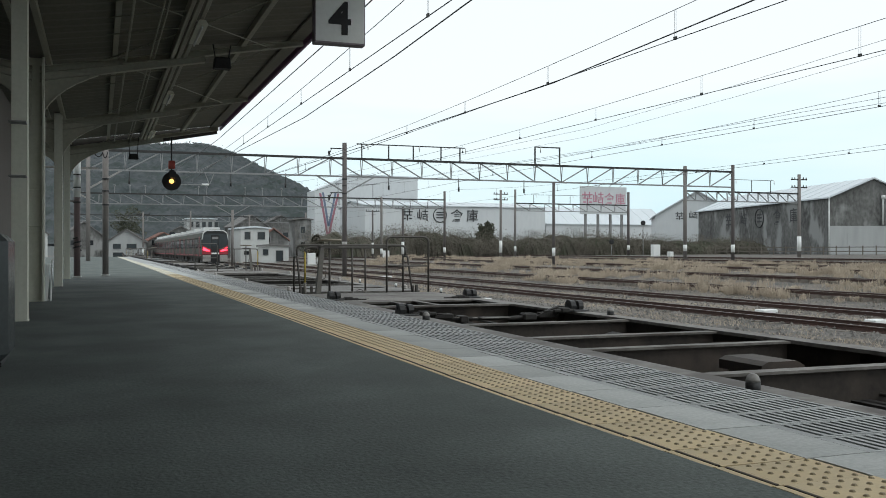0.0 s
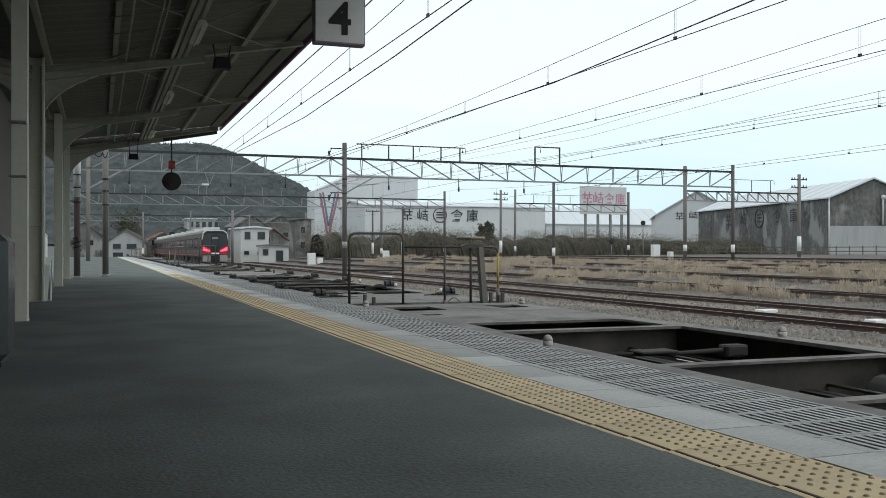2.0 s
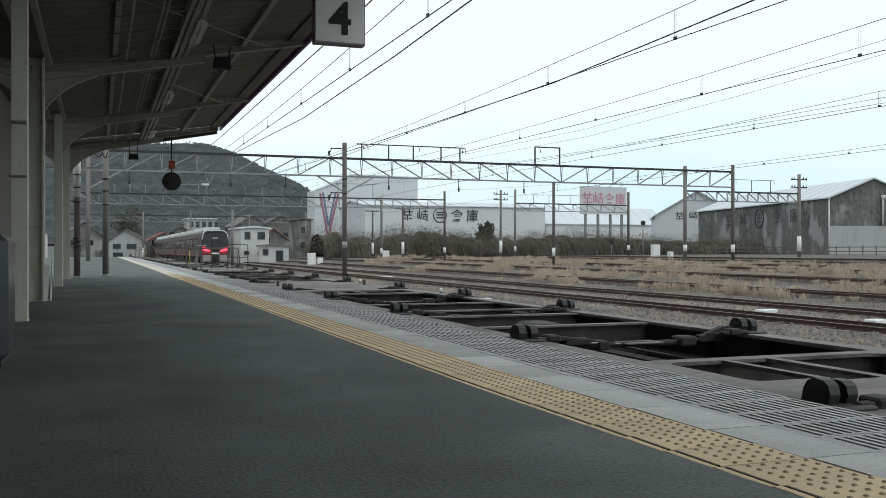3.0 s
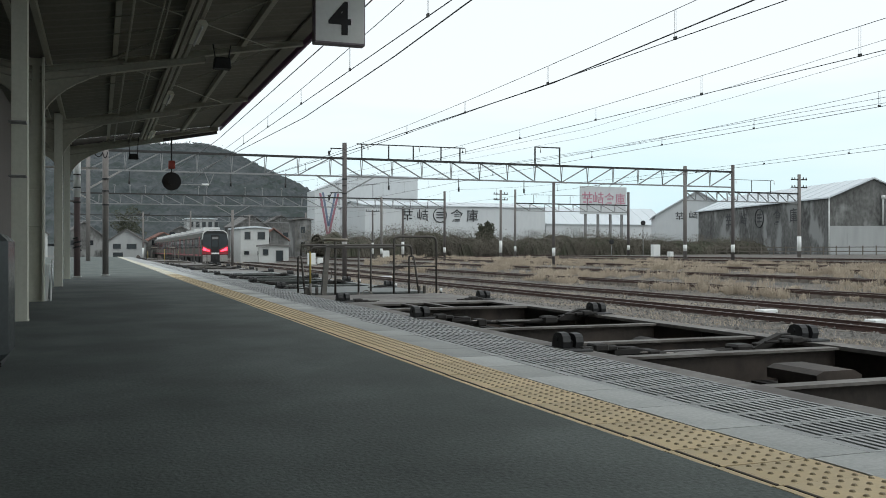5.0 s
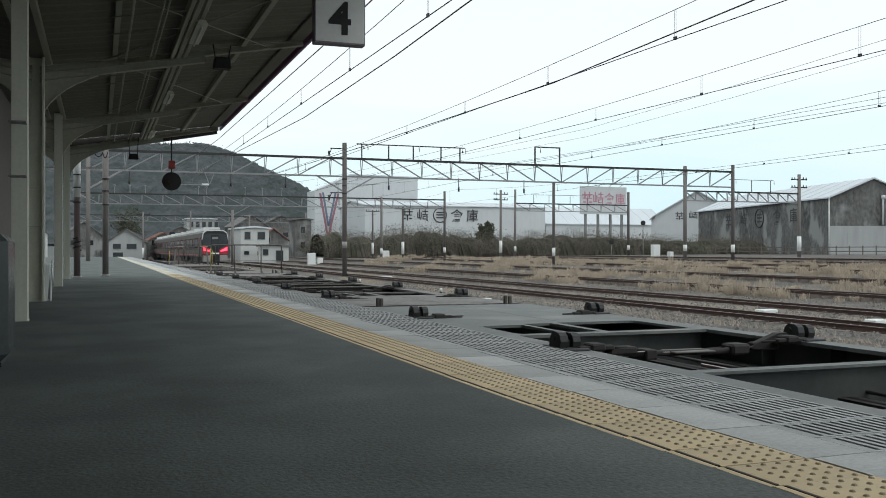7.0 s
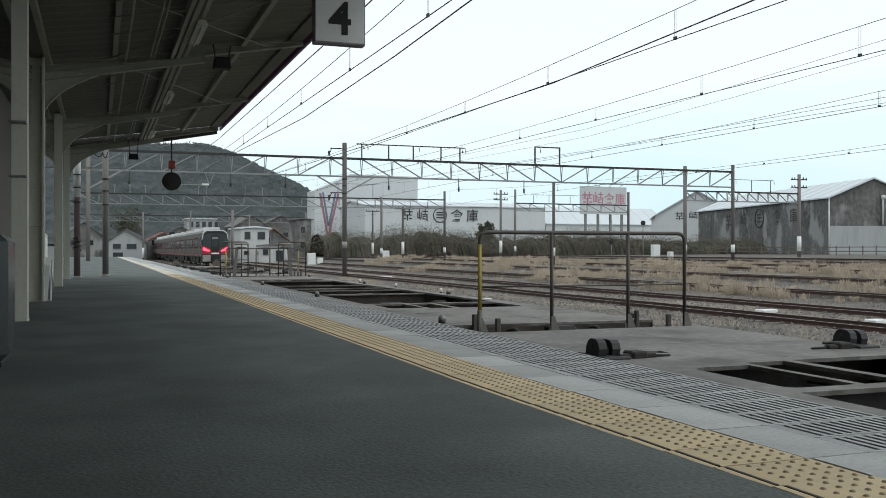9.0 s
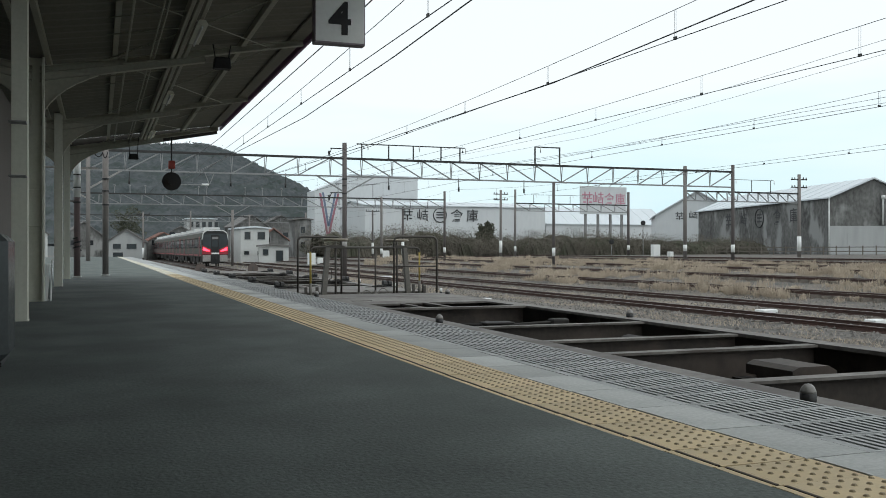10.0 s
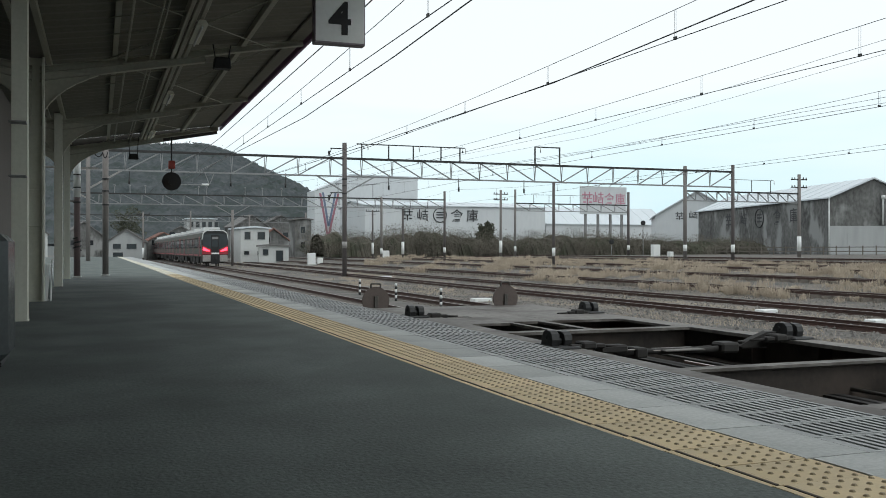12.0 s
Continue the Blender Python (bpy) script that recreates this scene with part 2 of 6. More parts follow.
def platform():
    bm = bmesh.new()
    box(bm, -5.2, YEL0, P0, P1, -1.3, 0.0)
    ob = solid("platform", bm, ASPHALT, "dark worn asphalt station platform", "platform", kind="structure")
    bm = bmesh.new()
    box(bm, YEL0 + 0.002, EDGE - 0.03, P0, P1, -0.4, -0.034)
    box(bm, YEL0 + 0.002, EDGE - 0.12, P0, P1, -1.3, -0.4)
    part("edge_wall", bm, [mat("stained_platform_wall", (0.16, 0.15, 0.14), (0.08, 0.075, 0.07), 0.9)], ob, "stained concrete edge")
    # asphalt margin that follows the strips
    bm = bmesh.new()
    ys = [-3.0, 1.5] + [1.5 + 0.2 * k for k in range(1, 21)]
    for y0, y1 in zip(ys, ys[1:]):
        vs = [bm.verts.new(p) for z in (-0.033, 0.0) for p in ((YEL0, y0, z), (YEL0 + swing(y0) + 0.001, y0, z), (YEL0 + swing(y1) + 0.001, y1, z), (YEL0, y1, z))]
        for q in ((0, 1, 2, 3), (4, 5, 6, 7), (0, 1, 5, 4), (1, 2, 6, 5), (2, 3, 7, 6), (3, 0, 4, 7)):
            bm.faces.new([vs[i] for i in q])
    part("asphalt_margin", bm, ASPHALT, ob)
    return ob


PLATFORM = platform()


# ---- canopy ----
COLS = (10.9, 15.0, 21.0, 26.4)
ROOF_IN, ROOF_OUT, OUT_X = 3.66, 4.23, 3.13


def roof_z(x):
    return ROOF_IN + (abs(x + 0.85) / (OUT_X + 0.85)) * (ROOF_OUT - ROOF_IN)


def canopy():
    t = thing("platform_canopy", "cream steel platform canopy with dark roof sheets and purple edge", "canopy", kind="structure")
    for i, y in enumerate((-6.0, -0.5, 5.0) + COLS):
        bm = bmesh.new()
        w, cx = (0.12, -0.87) if y == COLS[1] else (0.08, -0.79)
        # H-section column with base plate
        if y == COLS[1]:
            # this one stands with its hollow towards the platform's near end
            box(bm, cx - w, cx - w + 0.02, y - 0.10, y + 0.10, 0, 3.6, 0.004)
            box(bm, cx + w - 0.035, cx + w, y - 0.10, y + 0.10, 0, 3.6, 0.004)
            box(bm, cx - w + 0.02, cx + w - 0.035, y + 0.03, y + 0.045, 0, 3.6)
        else:
            box(bm, cx - w, cx + w, y - 0.10, y - 0.075, 0, 3.6, 0.004)
            box(bm, cx - w, cx + w, y + 0.075, y + 0.10, 0, 3.6, 0.004)
            box(bm, cx - 0.012, cx + 0.012, y - 0.075, y + 0.075, 0, 3.6)
        box(bm, cx - w - 0.01, cx + w + 0.01, y - 0.11, y + 0.11, 0, 0.012, 0.003)
        part("column", bm, CREAM, t)
        for side in (1, -1) if y != COLS[0] else ():
            xe = OUT_X - 0.02 if side > 0 else -4.75
            x0 = cx + side * 0.05
            z0, z1 = 3.47, 4.17
            # slim I-beam out to the edge: two flanges and a web
            bm = bmesh.new()
            for dz in (0.0, -0.085):
                prism(bm, [(x0, z0 + dz), (xe, z1 + dz), (xe, z1 + dz - 0.014), (x0, z0 + dz - 0.014)], y - 0.06, y + 0.06)
            prism(bm, [(x0, z0), (xe, z1), (xe, z1 - 0.085), (x0, z0 - 0.085)], y - 0.006, y + 0.006)
            part("roof_beam", bm, BEAM_PAINT, t)
            # deeper haunch under its inner half, ending square
            xh = x0 + side * 2.38
            zh = z0 + (z1 - z0) * 2.38 / abs(xe - x0)
            bm = bmesh.new()
            prism(bm, [(x0, z0 - 0.10), (xh, zh - 0.10), (xh, zh - 0.185), (x0, z0 - 0.205)], y - 0.007, y + 0.007)
            prism(bm, [(x0, z0 - 0.205), (xh, zh - 0.185), (xh, zh - 0.20), (x0, z0 - 0.22)], y - 0.065, y + 0.065)
            part("haunch", bm, BEAM_PAINT, t)
            # rounded knee plate between column and haunch
            bm = bmesh.new()
            xg = cx + side * 0.06
            curve = [(xg + side * a, z) for a, z in ((0.0, 2.60), (0.015, 2.72), (0.05, 2.83), (0.13, 2.95), (0.23, 3.06), (0.35, 3.16), (0.49, 3.25), (0.65, 3.33), (0.80, 3.40))]
            prism(bm, [(xg, 3.42)] + curve[:8] + [(xg + side * 0.79, 3.41)], y - 0.012, y + 0.012)
            for (xa, za), (xb, zb) in zip(curve, curve[1:]):
                prism(bm, [(xa, za), (xb, zb), (xb + side * 0.004, zb - 0.012), (xa + side * 0.012, za - 0.004)], y - 0.05, y + 0.05)
            part("gusset", bm, KNEE, t)
    for side in (1, -1):
        far = OUT_X if side > 0 else -4.8
        for x in ((-0.71, 0.23, 1.10, 2.14) if side > 0 else (-1.0, -2.0, -3.0, -4.0)):
            bm = bmesh.new()
            z = roof_z(x) - 0.06
            box(bm, x - 0.035, x + 0.035, -8, 26.75, z - 0.05, z + 0.05)
            part("purlin", bm, BEAM_PAINT, t)
        # corrugated sheet, one run of folds along the slope
        bm = bmesh.new()
        ys = np.arange(-8.0, 26.9, 0.19)
        rows = []
        for j, y in enumerate(ys):
            dz = 0.022 if j % 2 else 0.0
            rows.append([bm.verts.new((x, y, roof_z(x) + dz + up)) for up in (0, 0.02) for x in (-0.85 + 0.0 * side, far + 0.08 * side)])
        for a, b in zip(rows, rows[1:]):
            bm.faces.new((a[0], a[1], b[1], b[0]))
            bm.faces.new((a[2], b[2], b[3], a[3]))
        part("roof_sheet", bm, ROOF_SHEET, t)
        bm = bmesh.new()
        a, b = (-0.85, far) if side > 0 else (far, -0.85)
        prism(bm, [(a, roof_z(a) - 0.38), (b, roof_z(b) - 0.2), (b, roof_z(b) + 0.03), (a, roof_z(a) + 0.03)], 26.86, 26.90)
        part("end_board", bm, END_BOARD, t)
        bm = bmesh.new()
        z = roof_z(far)
        x = far + 0.06 * side
        box(bm, min(x, x + 0.05 * side), max(x, x + 0.05 * side), -8, 26.9, z - 0.10, z + 0.09, 0.01)
        part("fascia", bm, FASCIA, t, "purple edge strip")
        bm = bmesh.new()
        a, b = sorted((far - 0.24 * side, far - 0.02 * side))
        box(bm, a, b, -8, 26.84, z - 0.085, z - 0.03, 0.008)
        part("edge_gutter", bm, ROOF_SHEET, t)
    # valley gutter and thin bracing rods
    bm = bmesh.new()
    box(bm, -1.0, -0.72, -8, 26.85, 3.62, 3.68)
    part("gutter", bm, ROOF_SHEET, t)
    for a, b in zip(COLS, COLS[1:]):
        for p, q in (((0.1, a), (2.6, b)), ((2.6, a), (0.1, b))):
            bm = bmesh.new()
            tube(bm, [(p[0], p[1], roof_z(p[0]) - 0.16), (q[0], q[1], roof_z(q[0]) - 0.16)], 0.009, 5)
            part("bracing_rod", bm, BEAM_PAINT, t)
    # thin conduits crossing under the sheets
    for y in (11.6, 12.4, 13.4, 16.6, 17.4, 22.4):
        bm = bmesh.new()
        tube(bm, [(0.1, y, roof_z(0.1) - 0.13), (0.9, y - 0.15, roof_z(0.9) - 0.13), (1.2, y - 0.2, roof_z(1.2) - 0.16)], 0.009, 5)
        part("conduit", bm, DULL_CREAM, t)
    for x0, x1, drop in ((-0.12, 0.10, 0.13), (0.10, 0.22, 0.16)):
        bm = bmesh.new()
        tube(bm, [(x0 + (x1 - x0) * f, 26.95, 3.42 - drop * math.sin(math.pi * f) ** 0.6) for f in [k / 10 for k in range(11)]], 0.013, 6)
        part("cable_loop", bm, BLACK, t)
    # cable trunking under the roof
    for x, w, d in ((1.25, 0.055, 0.20), (1.15, 0.06, 0.2), (1.06, 0.05, 0.2), (0.385, 0.03, 0.2), (0.73, 0.022, 0.2), (0.79, 0.022, 0.2)):
        bm = bmesh.new()
        z = roof_z(x) - d
        box(bm, x - w / 2, x + w / 2, -8, 26.6, z - w / 2, z + w / 2, 0.006)
        part("trunking", bm, DULL_CREAM, t)
    return t


CANOPY = canopy()


def tube_light(x, y):
    z = roof_z(x) - 0.31
    t = thing("tube_light", "unlit tube lamp in a pale housing under the canopy", "lamp", pose(x, y, z), "lamps under the canopy")
    bm = bmesh.new()
    prism(bm, [(-0.07, 0.0), (-0.04, 0.06), (0.04, 0.06), (0.07, 0.0)], -0.62, 0.62)
    part("housing", bm, CREAM, t)
    bm = bmesh.new()
    tube(bm, [(0, -0.58, -0.025), (0, 0.58, -0.025)], 0.016, 8)
    part("tube", bm, WHITE, t)
    for s in (-0.5, 0.5):
        bm = bmesh.new()
        box(bm, -0.012, 0.012, s - 0.012, s + 0.012, 0.055, 0.16)
        part("hanger", bm, CREAM, t)


for y in (6.5, 12.9, 18.6, 24.6):
    tube_light(1.25, y)


def hung_box(x, y, z, w, h, d, label):
    t = thing("loudspeaker", label, "loudspeaker", pose(x, y, z))
    bm = bmesh.new()
    prism(bm, [(-w / 2, 0), (w / 2, 0), (w * 0.42, h), (-w * 0.42, h)], -d / 2, d / 2)
    bmesh.ops.bevel(bm, geom=list(bm.edges), offset=0.012, segments=1, affect="EDGES")
    part("body", bm, BLACK, t)
    for s in (-1, 1):
        bm = bmesh.new()
        tube(bm, [(s * w * 0.36, 0, h * 0.9), (s * w * 0.5, 0, roof_z(x) - z - 0.1)], 0.01, 5)
        part("bracket", bm, BLACK, t)


hung_box(1.79, 14.75, 3.56, 0.27, 0.17, 0.2, "black loudspeaker hung under the canopy beam")
hung_box(0.86, 26.0, 3.16, 0.26, 0.14, 0.2, "small black loudspeaker at the canopy's end")


def number_sign():
    t = thing("track_number_sign", "white box sign with a black numeral 4", "sign", pose(2.47, 10.0, 3.0))
    bm = bmesh.new()
    box(bm, -0.285, 0.285, -0.06, 0.06, 0.0, 0.6, 0.008)
    part("frame", bm, mat("sign_frame", (0.22, 0.19, 0.22), (0.15, 0.12, 0.15), 0.5), t)
    bm = bmesh.new()
    box(bm, -0.27, 0.27, -0.066, -0.058, 0.025, 0.58)
    part("face", bm, WHITE, t)
    text(t, "4", 0.50, (0.0, -0.070, 0.115), BLACK, "numeral")
    for s in (-0.2, 0.2):
        bm = bmesh.new()
        tube(bm, [(s, 0, 0.58), (s, 0, 1.12)], 0.012, 6)
        part("hanger", bm, CREAM, t)


def text(parent, body, size, at, material, name="lettering", turn=(90, 0, 0)):
    cu = bpy.data.curves.new(name, "FONT")
    cu.body, cu.size, cu.extrude, cu.align_x, cu.offset = body, size, 0.003, "CENTER", (0.022 if body == "4" else 0.006) * size
    tmp = bpy.data.objects.new(name, cu)
    scene.collection.objects.link(tmp)
    me = bpy.data.meshes.new_from_object(tmp.evaluated_get(bpy.context.evaluated_depsgraph_get()))
    bpy.data.objects.remove(tmp)
    me.materials.clear()
    me.materials.append(material)
    ob = new(name, me)
    ob.parent = parent
    ob.matrix_local = pose(*at, *turn)
    return ob


number_sign()


LAMP_OFF_BLADE = []


def departure_signal():
    t = thing("departure_signal", "black round signal with amber lamp, hung under a red box", "signal", pose(1.86, 26.4, 2.63))
    bm = bmesh.new()
    tube(bm, [(0, 0.0, 0), (0, 0.025, 0)], 0.25, 28)
    part("backboard", bm, BLACK, t)
    bm = bmesh.new()
    tube(bm, [(0, -0.14, 0), (0, -0.02, 0)], 0.10, 20, caps=False)
    part("hood", bm, BLACK, t)
    bm = bmesh.new()
    tube(bm, [(0, -0.03, 0), (0, -0.005, 0)], 0.062, 20)
    part("lens", bm, glow("amber_lamp_glass", (1.0, 0.50, 0.12), 2.6), t, "glowing amber lens")
    # added blade drops before the hood, standing in for the lamp going out
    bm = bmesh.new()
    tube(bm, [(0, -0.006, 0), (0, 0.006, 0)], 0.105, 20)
    LAMP_OFF_BLADE.append(part("shutter", bm, BLACK, t, "added black blade standing in for the lamp going out"))
    bm = bmesh.new()
    box(bm, -0.09, 0.09, -0.07, 0.09, 0.34, 0.56, 0.015)
    part("junction_box", bm, RED_BOX, t, "red junction box")
    bm = bmesh.new()
    tube(bm, [(0, 0.03, 0.2), (0, 0.03, 1.32)], 0.022, 8)
    part("hanger", bm, SOOT, t)


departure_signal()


def platform_pole(x, y, r, h, material, label, wrap=None):
    t = thing("platform_pole", label, "pole", pose(x, y, 0))
    bm = bmesh.new()
    tube(bm, [(0, 0, 0), (0, 0, h)], r, 14)
    part("shaft", bm, material, t)
    bm = bmesh.new()
    tube(bm, [(0, 0, 0), (0, 0, 0.05)], r * 1.35, 14)
    part("collar", bm, CONCRETE, t)
    for z in (2.05, 2.45, 2.8):
        bm = bmesh.new()
        tube(bm, [(0, 0, z), (0, 0, z + 0.035)], r * 1.25, 14)
        part("band", bm, SOOT, t)
    if wrap:
        bm = bmesh.new()
        tube(bm, [(0, 0, 2.2), (0, 0, h + 0.05)], r + 0.008, 14)
        part("upper_sleeve", bm, WHITE, t, "white painted upper length")
        for z, x0, x1 in ((3.02, -0.85, 0.55), (2.10, -0.55, 0.05)):
            bm = bmesh.new()
            bar(bm, (x0, 0.12, z), (x1, 0.12, z), 0.045)
            bar(bm, (x0 * 0.6, 0.12, z - 0.26), (0.0, 0.12, z - 0.42), 0.035)
            part("pole_arm", bm, DULL_CAP, t)
        bm = bmesh.new()
        tube(bm, [(0.10 * math.cos(a), 0.10 * math.sin(a), 0.75 + a * 0.02) for a in np.arange(0, 18, 0.5)], 0.02, 6)
        part("cable_coil", bm, BLACK, t)


POLE_DULL = mat("dull_red_brown_pole", (0.15, 0.11, 0.11), (0.10, 0.078, 0.08), 0.75, grain=12, stain=1.5)
platform_pole(0.18, 28.7, 0.085, 4.6, POLE_CONC, "weathered grey steel pole on the platform")
platform_pole(-0.56, 27.4, 0.085, 3.3, POLE_DULL, "red-brown steel pole with a coil of cable", True)


def box_of_kit():
    """Panels and conduits between the first two columns."""
    t = thing("equipment_cabinet", "cream steel cabinet with conduits behind a canopy column", "cabinet", pose(-0.90, 15.13, 0))
    bm = bmesh.new()
    box(bm, -0.085, 0.10, -0.12, -0.04, 1.10, 1.65, 0.008)
    part("body", bm, CREAM, t)
    for x, r in ((-0.055, 0.014), (-0.015, 0.014), (0.02, 0.010), (0.06, 0.018)):
        bm = bmesh.new()
        tube(bm, [(x, 0.02, 0), (x, 0.02, 3.4)], r, 8)
        part("conduit", bm, DULL_CREAM, t)
    for z in (0.78, 2.3):
        bm = bmesh.new()
        box(bm, -0.085, 0.10, -0.012, 0.0, z, z + 0.03, 0.003)
        part("pipe_clip", bm, STEEL_GREY, t)
    bm = bmesh.new()
    box(bm, -0.12, 0.20, -0.17, 0.10, 0, 0.02, 0.005)
    part("plinth", bm, CONCRETE, t)


box_of_kit()


def leaning_boards():
    t = thing("leaning_board", "pale narrow boards leaning against a column", "board", pose(-0.74, 15.0, 0))
    for x, lean, h, w in ((0.0, 4, 0.55, 0.05), (0.07, 2, 0.62, 0.018)):
        bm = bmesh.new()
        box(bm, x - w / 2, x + w / 2, -0.05, 0.05, 0, h, 0.004, m=pose(0, 0, 0, 0, lean, 0))
        part("board", bm, WHITE, t)


leaning_boards()


def column_bands():
    t = thing("column_band", "two dark steel straps round a cream canopy column", "strap", pose(-0.79, 10.6, 0))
    for z in (1.52, 2.08):
        bm = bmesh.new()
        box(bm, -0.083, 0.083, -0.104, 0.104, z - 0.008, z + 0.008, 0.002)
        part("strap", bm, STEEL_GREY, t)


column_bands()


def platform_filler():
    """Added dark closed block on the far half of the platform, behind the columns."""
    t = thing("platform_filler", "added dark brown boarded block under the canopy, closing a gap", "shelter", pose(-1.45, 13.6, 0))
    wood = mat("dark_filler_boards", (0.15, 0.13, 0.115), (0.095, 0.08, 0.07), 0.8, grain=12, stain=1.0, stretch=(1, 1, 0.2))
    bm = bmesh.new()
    box(bm, -2.4, 0, 0, 6.0, 0.12, 3.3)
    part("wall", bm, wood, t)
    bm = bmesh.new()
    box(bm, -2.43, 0.03, -0.03, 6.03, 0, 0.12, 0.01)
    part("plinth", bm, CONCRETE, t)
    for x in (-2.34, -1.6, -0.8, -0.03):
        bm = bmesh.new()
        box(bm, x - 0.045, x + 0.045, -0.03, 0.0, 0.12, 3.3, 0.004)
        part("batten", bm, wood, t)
    bm = bmesh.new()
    box(bm, -1.5, -0.9, -0.012, 0.0, 1.1, 2.1)
    part("window", bm, GLASS, t)


platform_filler()


def waste_bin():
    t = thing("waste_bin", "dark glossy waste bin with a rounded top", "bin", pose(-0.93, 6.9, 0))
    gloss = mat("dark_glossy_panel", (0.055, 0.06, 0.062), (0.035, 0.04, 0.042), 0.25, bump=0.02)
    bm = bmesh.new()
    box(bm, -0.38, 0.38, -0.3, 0.3, 0.03, 0.86, 0.05)
    part("body", bm, gloss, t)
    bm = bmesh.new()
    box(bm, -0.34, 0.34, -0.27, 0.27, 0.0, 0.03, 0.004)
    part("base", bm, BLACK, t)
    bm = bmesh.new()
    box(bm, -0.25, 0.25, -0.306, -0.298, 0.6, 0.72, 0.004)
    part("slot", bm, BLACK, t)


waste_bin()


# ---- overhead line ----
def gantry(y, posts, x0, x1, zb, zt, panel, braced, label, turn=-99.0):
    t = thing("catenary_gantry", label, "gantry", group="gantries over the yard")
    for x, top, r, m in posts:
        bm = bmesh.new()
        base = 0.0 if -5 < x < 3 else ground_z(x)
        tube(bm, [(x, y, base - 0.02), (x, y, top)], r, 12)
        part("post", bm, m, t)
        if x > 30:
            bm = bmesh.new()
            tube(bm, [(x, y, base + 0.85), (x, y, base + 1.55)], r + 0.02, 12)
            part("warning_sleeve", bm, WHITE, t, "white painted sleeve")
    for z, w in ((zt, 0.16), (zb, 0.11)):
        bm = bmesh.new()
        bar(bm, (x0, y, z), (x1, y, z), w * 1.25, w)
        part("chord", bm, TRUSS if z == zt else PALE_TRUSS, t)
    n = round((x1 - x0) / panel)
    for i in range(n):
        a, b = x0 + (x1 - x0) * i / n, x0 + (x1 - x0) * (i + 1) / n
        up = (b + a) / 2 < turn or (turn > 0 and (b + a) / 2 > 36.2)
        bm = bmesh.new()
        bar(bm, (a, y, zb if up else zt), (b, y, zt if up else zb), 0.085)
        part("brace", bm, PALE_TRUSS, t)
        bm = bmesh.new()
        for d in (-0.09, 0.09):
            bar(bm, (b + d, y, zt), (b, y, zb), 0.05)
        part("upright", bm, PALE_TRUSS, t)
    for x in braced:
        for s in (-1, 1):
            bm = bmesh.new()
            bar(bm, (x, y, zb - 1.25), (x + s * 2.2, y, zb - 0.02), 0.10)
            part("knee_brace", bm, PALE_TRUSS, t)
    return t


def goalpost(g, y, xs, z0, z1, over=0.4, thick=0.06):
    """Light frame of rods above the beam, with insulators."""
    for x in xs:
        bm = bmesh.new()
        bar(bm, (x, y, z0), (x, y, z1), thick)
        part("upright", bm, TRUSS, g)
    bm = bmesh.new()
    bar(bm, (xs[0] - over, y, z1), (xs[-1] + over, y, z1), thick * 0.9)
    part("top_rod", bm, TRUSS, g)
    for x in xs[::2]:
        bm = bmesh.new()
        tube(bm, [(x + 0.5, y, z1), (x + 0.5, y, z1 - 0.2), (x + 0.5, y, z1 - 0.45)], 0.06, 6, r1=0.03)
        part("insulator", bm, WHITE, g)


g1 = gantry(69.0, [(-0.7, 7.9, 0.15, POLE_CONC), (17.5, 8.9, 0.17, POLE_RUST), (35.2, 6.4, 0.12, POLE_RUST), (53.0, 8.35, 0.15, POLE_RUST)],
            -0.7, 53.0, 6.35, 7.72, 2.45, (17.6,), "long steel lattice gantry on poles across all tracks", 17.6)
goalpost(g1, 69.0, (18.85, 21.0, 23.0, 25.3, 26.9), 7.78, 8.86, 0.4, 0.085)
goalpost(g1, 69.0, (33.5, 35.75), 7.78, 9.2, 0.05, 0.10)
for p, q, wd in (((-0.7, 5.0), (1.5, 6.33), 0.12), ((-0.7, 4.3), (-2.2, 5.2), 0.09), ((-2.4, 6.3), (1.2, 6.35), 0.07)):
    bm = bmesh.new()
    bar(bm, (p[0], 69, p[1]), (q[0], 69, q[1]), wd)
    part("strut", bm, DULL_CAP, g1)
for z, h in ((5.0, 0.10), (5.6, 0.07), (6.1, 0.10), (0.9, 0.5)):
    bm = bmesh.new()
    tube(bm, [(17.5, 69, z), (17.5, 69, z + h)], 0.195, 14)
    part("post_band", bm, DULL_CAP if h > 0.4 else TRUSS, g1)
for x in (2.0, 9.0, 13.0, 21.0, 26.8, 32.5):
    bm = bmesh.new()
    bar(bm, (x, 69, 6.45), (x, 69, 5.4), 0.05)
    tube(bm, [(x, 69, 5.75), (x, 69, 5.4)], 0.07, 6)
    part("insulator", bm, TRUSS, g1)
for z, n in ((8.45, 3), (5.1, 2)):
    bm = bmesh.new()
    bar(bm, (17.6, 69, z), (16.4, 69, z), 0.07)
    bar(bm, (16.5, 69, z), (16.3, 69, z - 0.5), 0.05)
    part("bracket_arm", bm, TRUSS, g1)
    bm = bmesh.new()
    tube(bm, [(16.3, 69, z - 0.2), (16.3, 69, z - 0.35), (16.3, 69, z - 0.6)], 0.09, 6, r1=0.05)
    part("insulator", bm, SOOT, g1)
g2 = gantry(121.0, [(-2.5, 8.1, 0.15, POLE_CONC), (16.0, 5.9, 0.16, POLE_CONC), (35.8, 7.9, 0.16, POLE_CONC), (44.9, 8.9, 0.16, POLE_RUST)],
            -2.5, 44.9, 6.45, 7.7, 2.45, (16.0,), "steel lattice gantry on poles farther along the tracks")
goalpost(g2, 121.0, (29.8, 34.6), 7.7, 9.6)
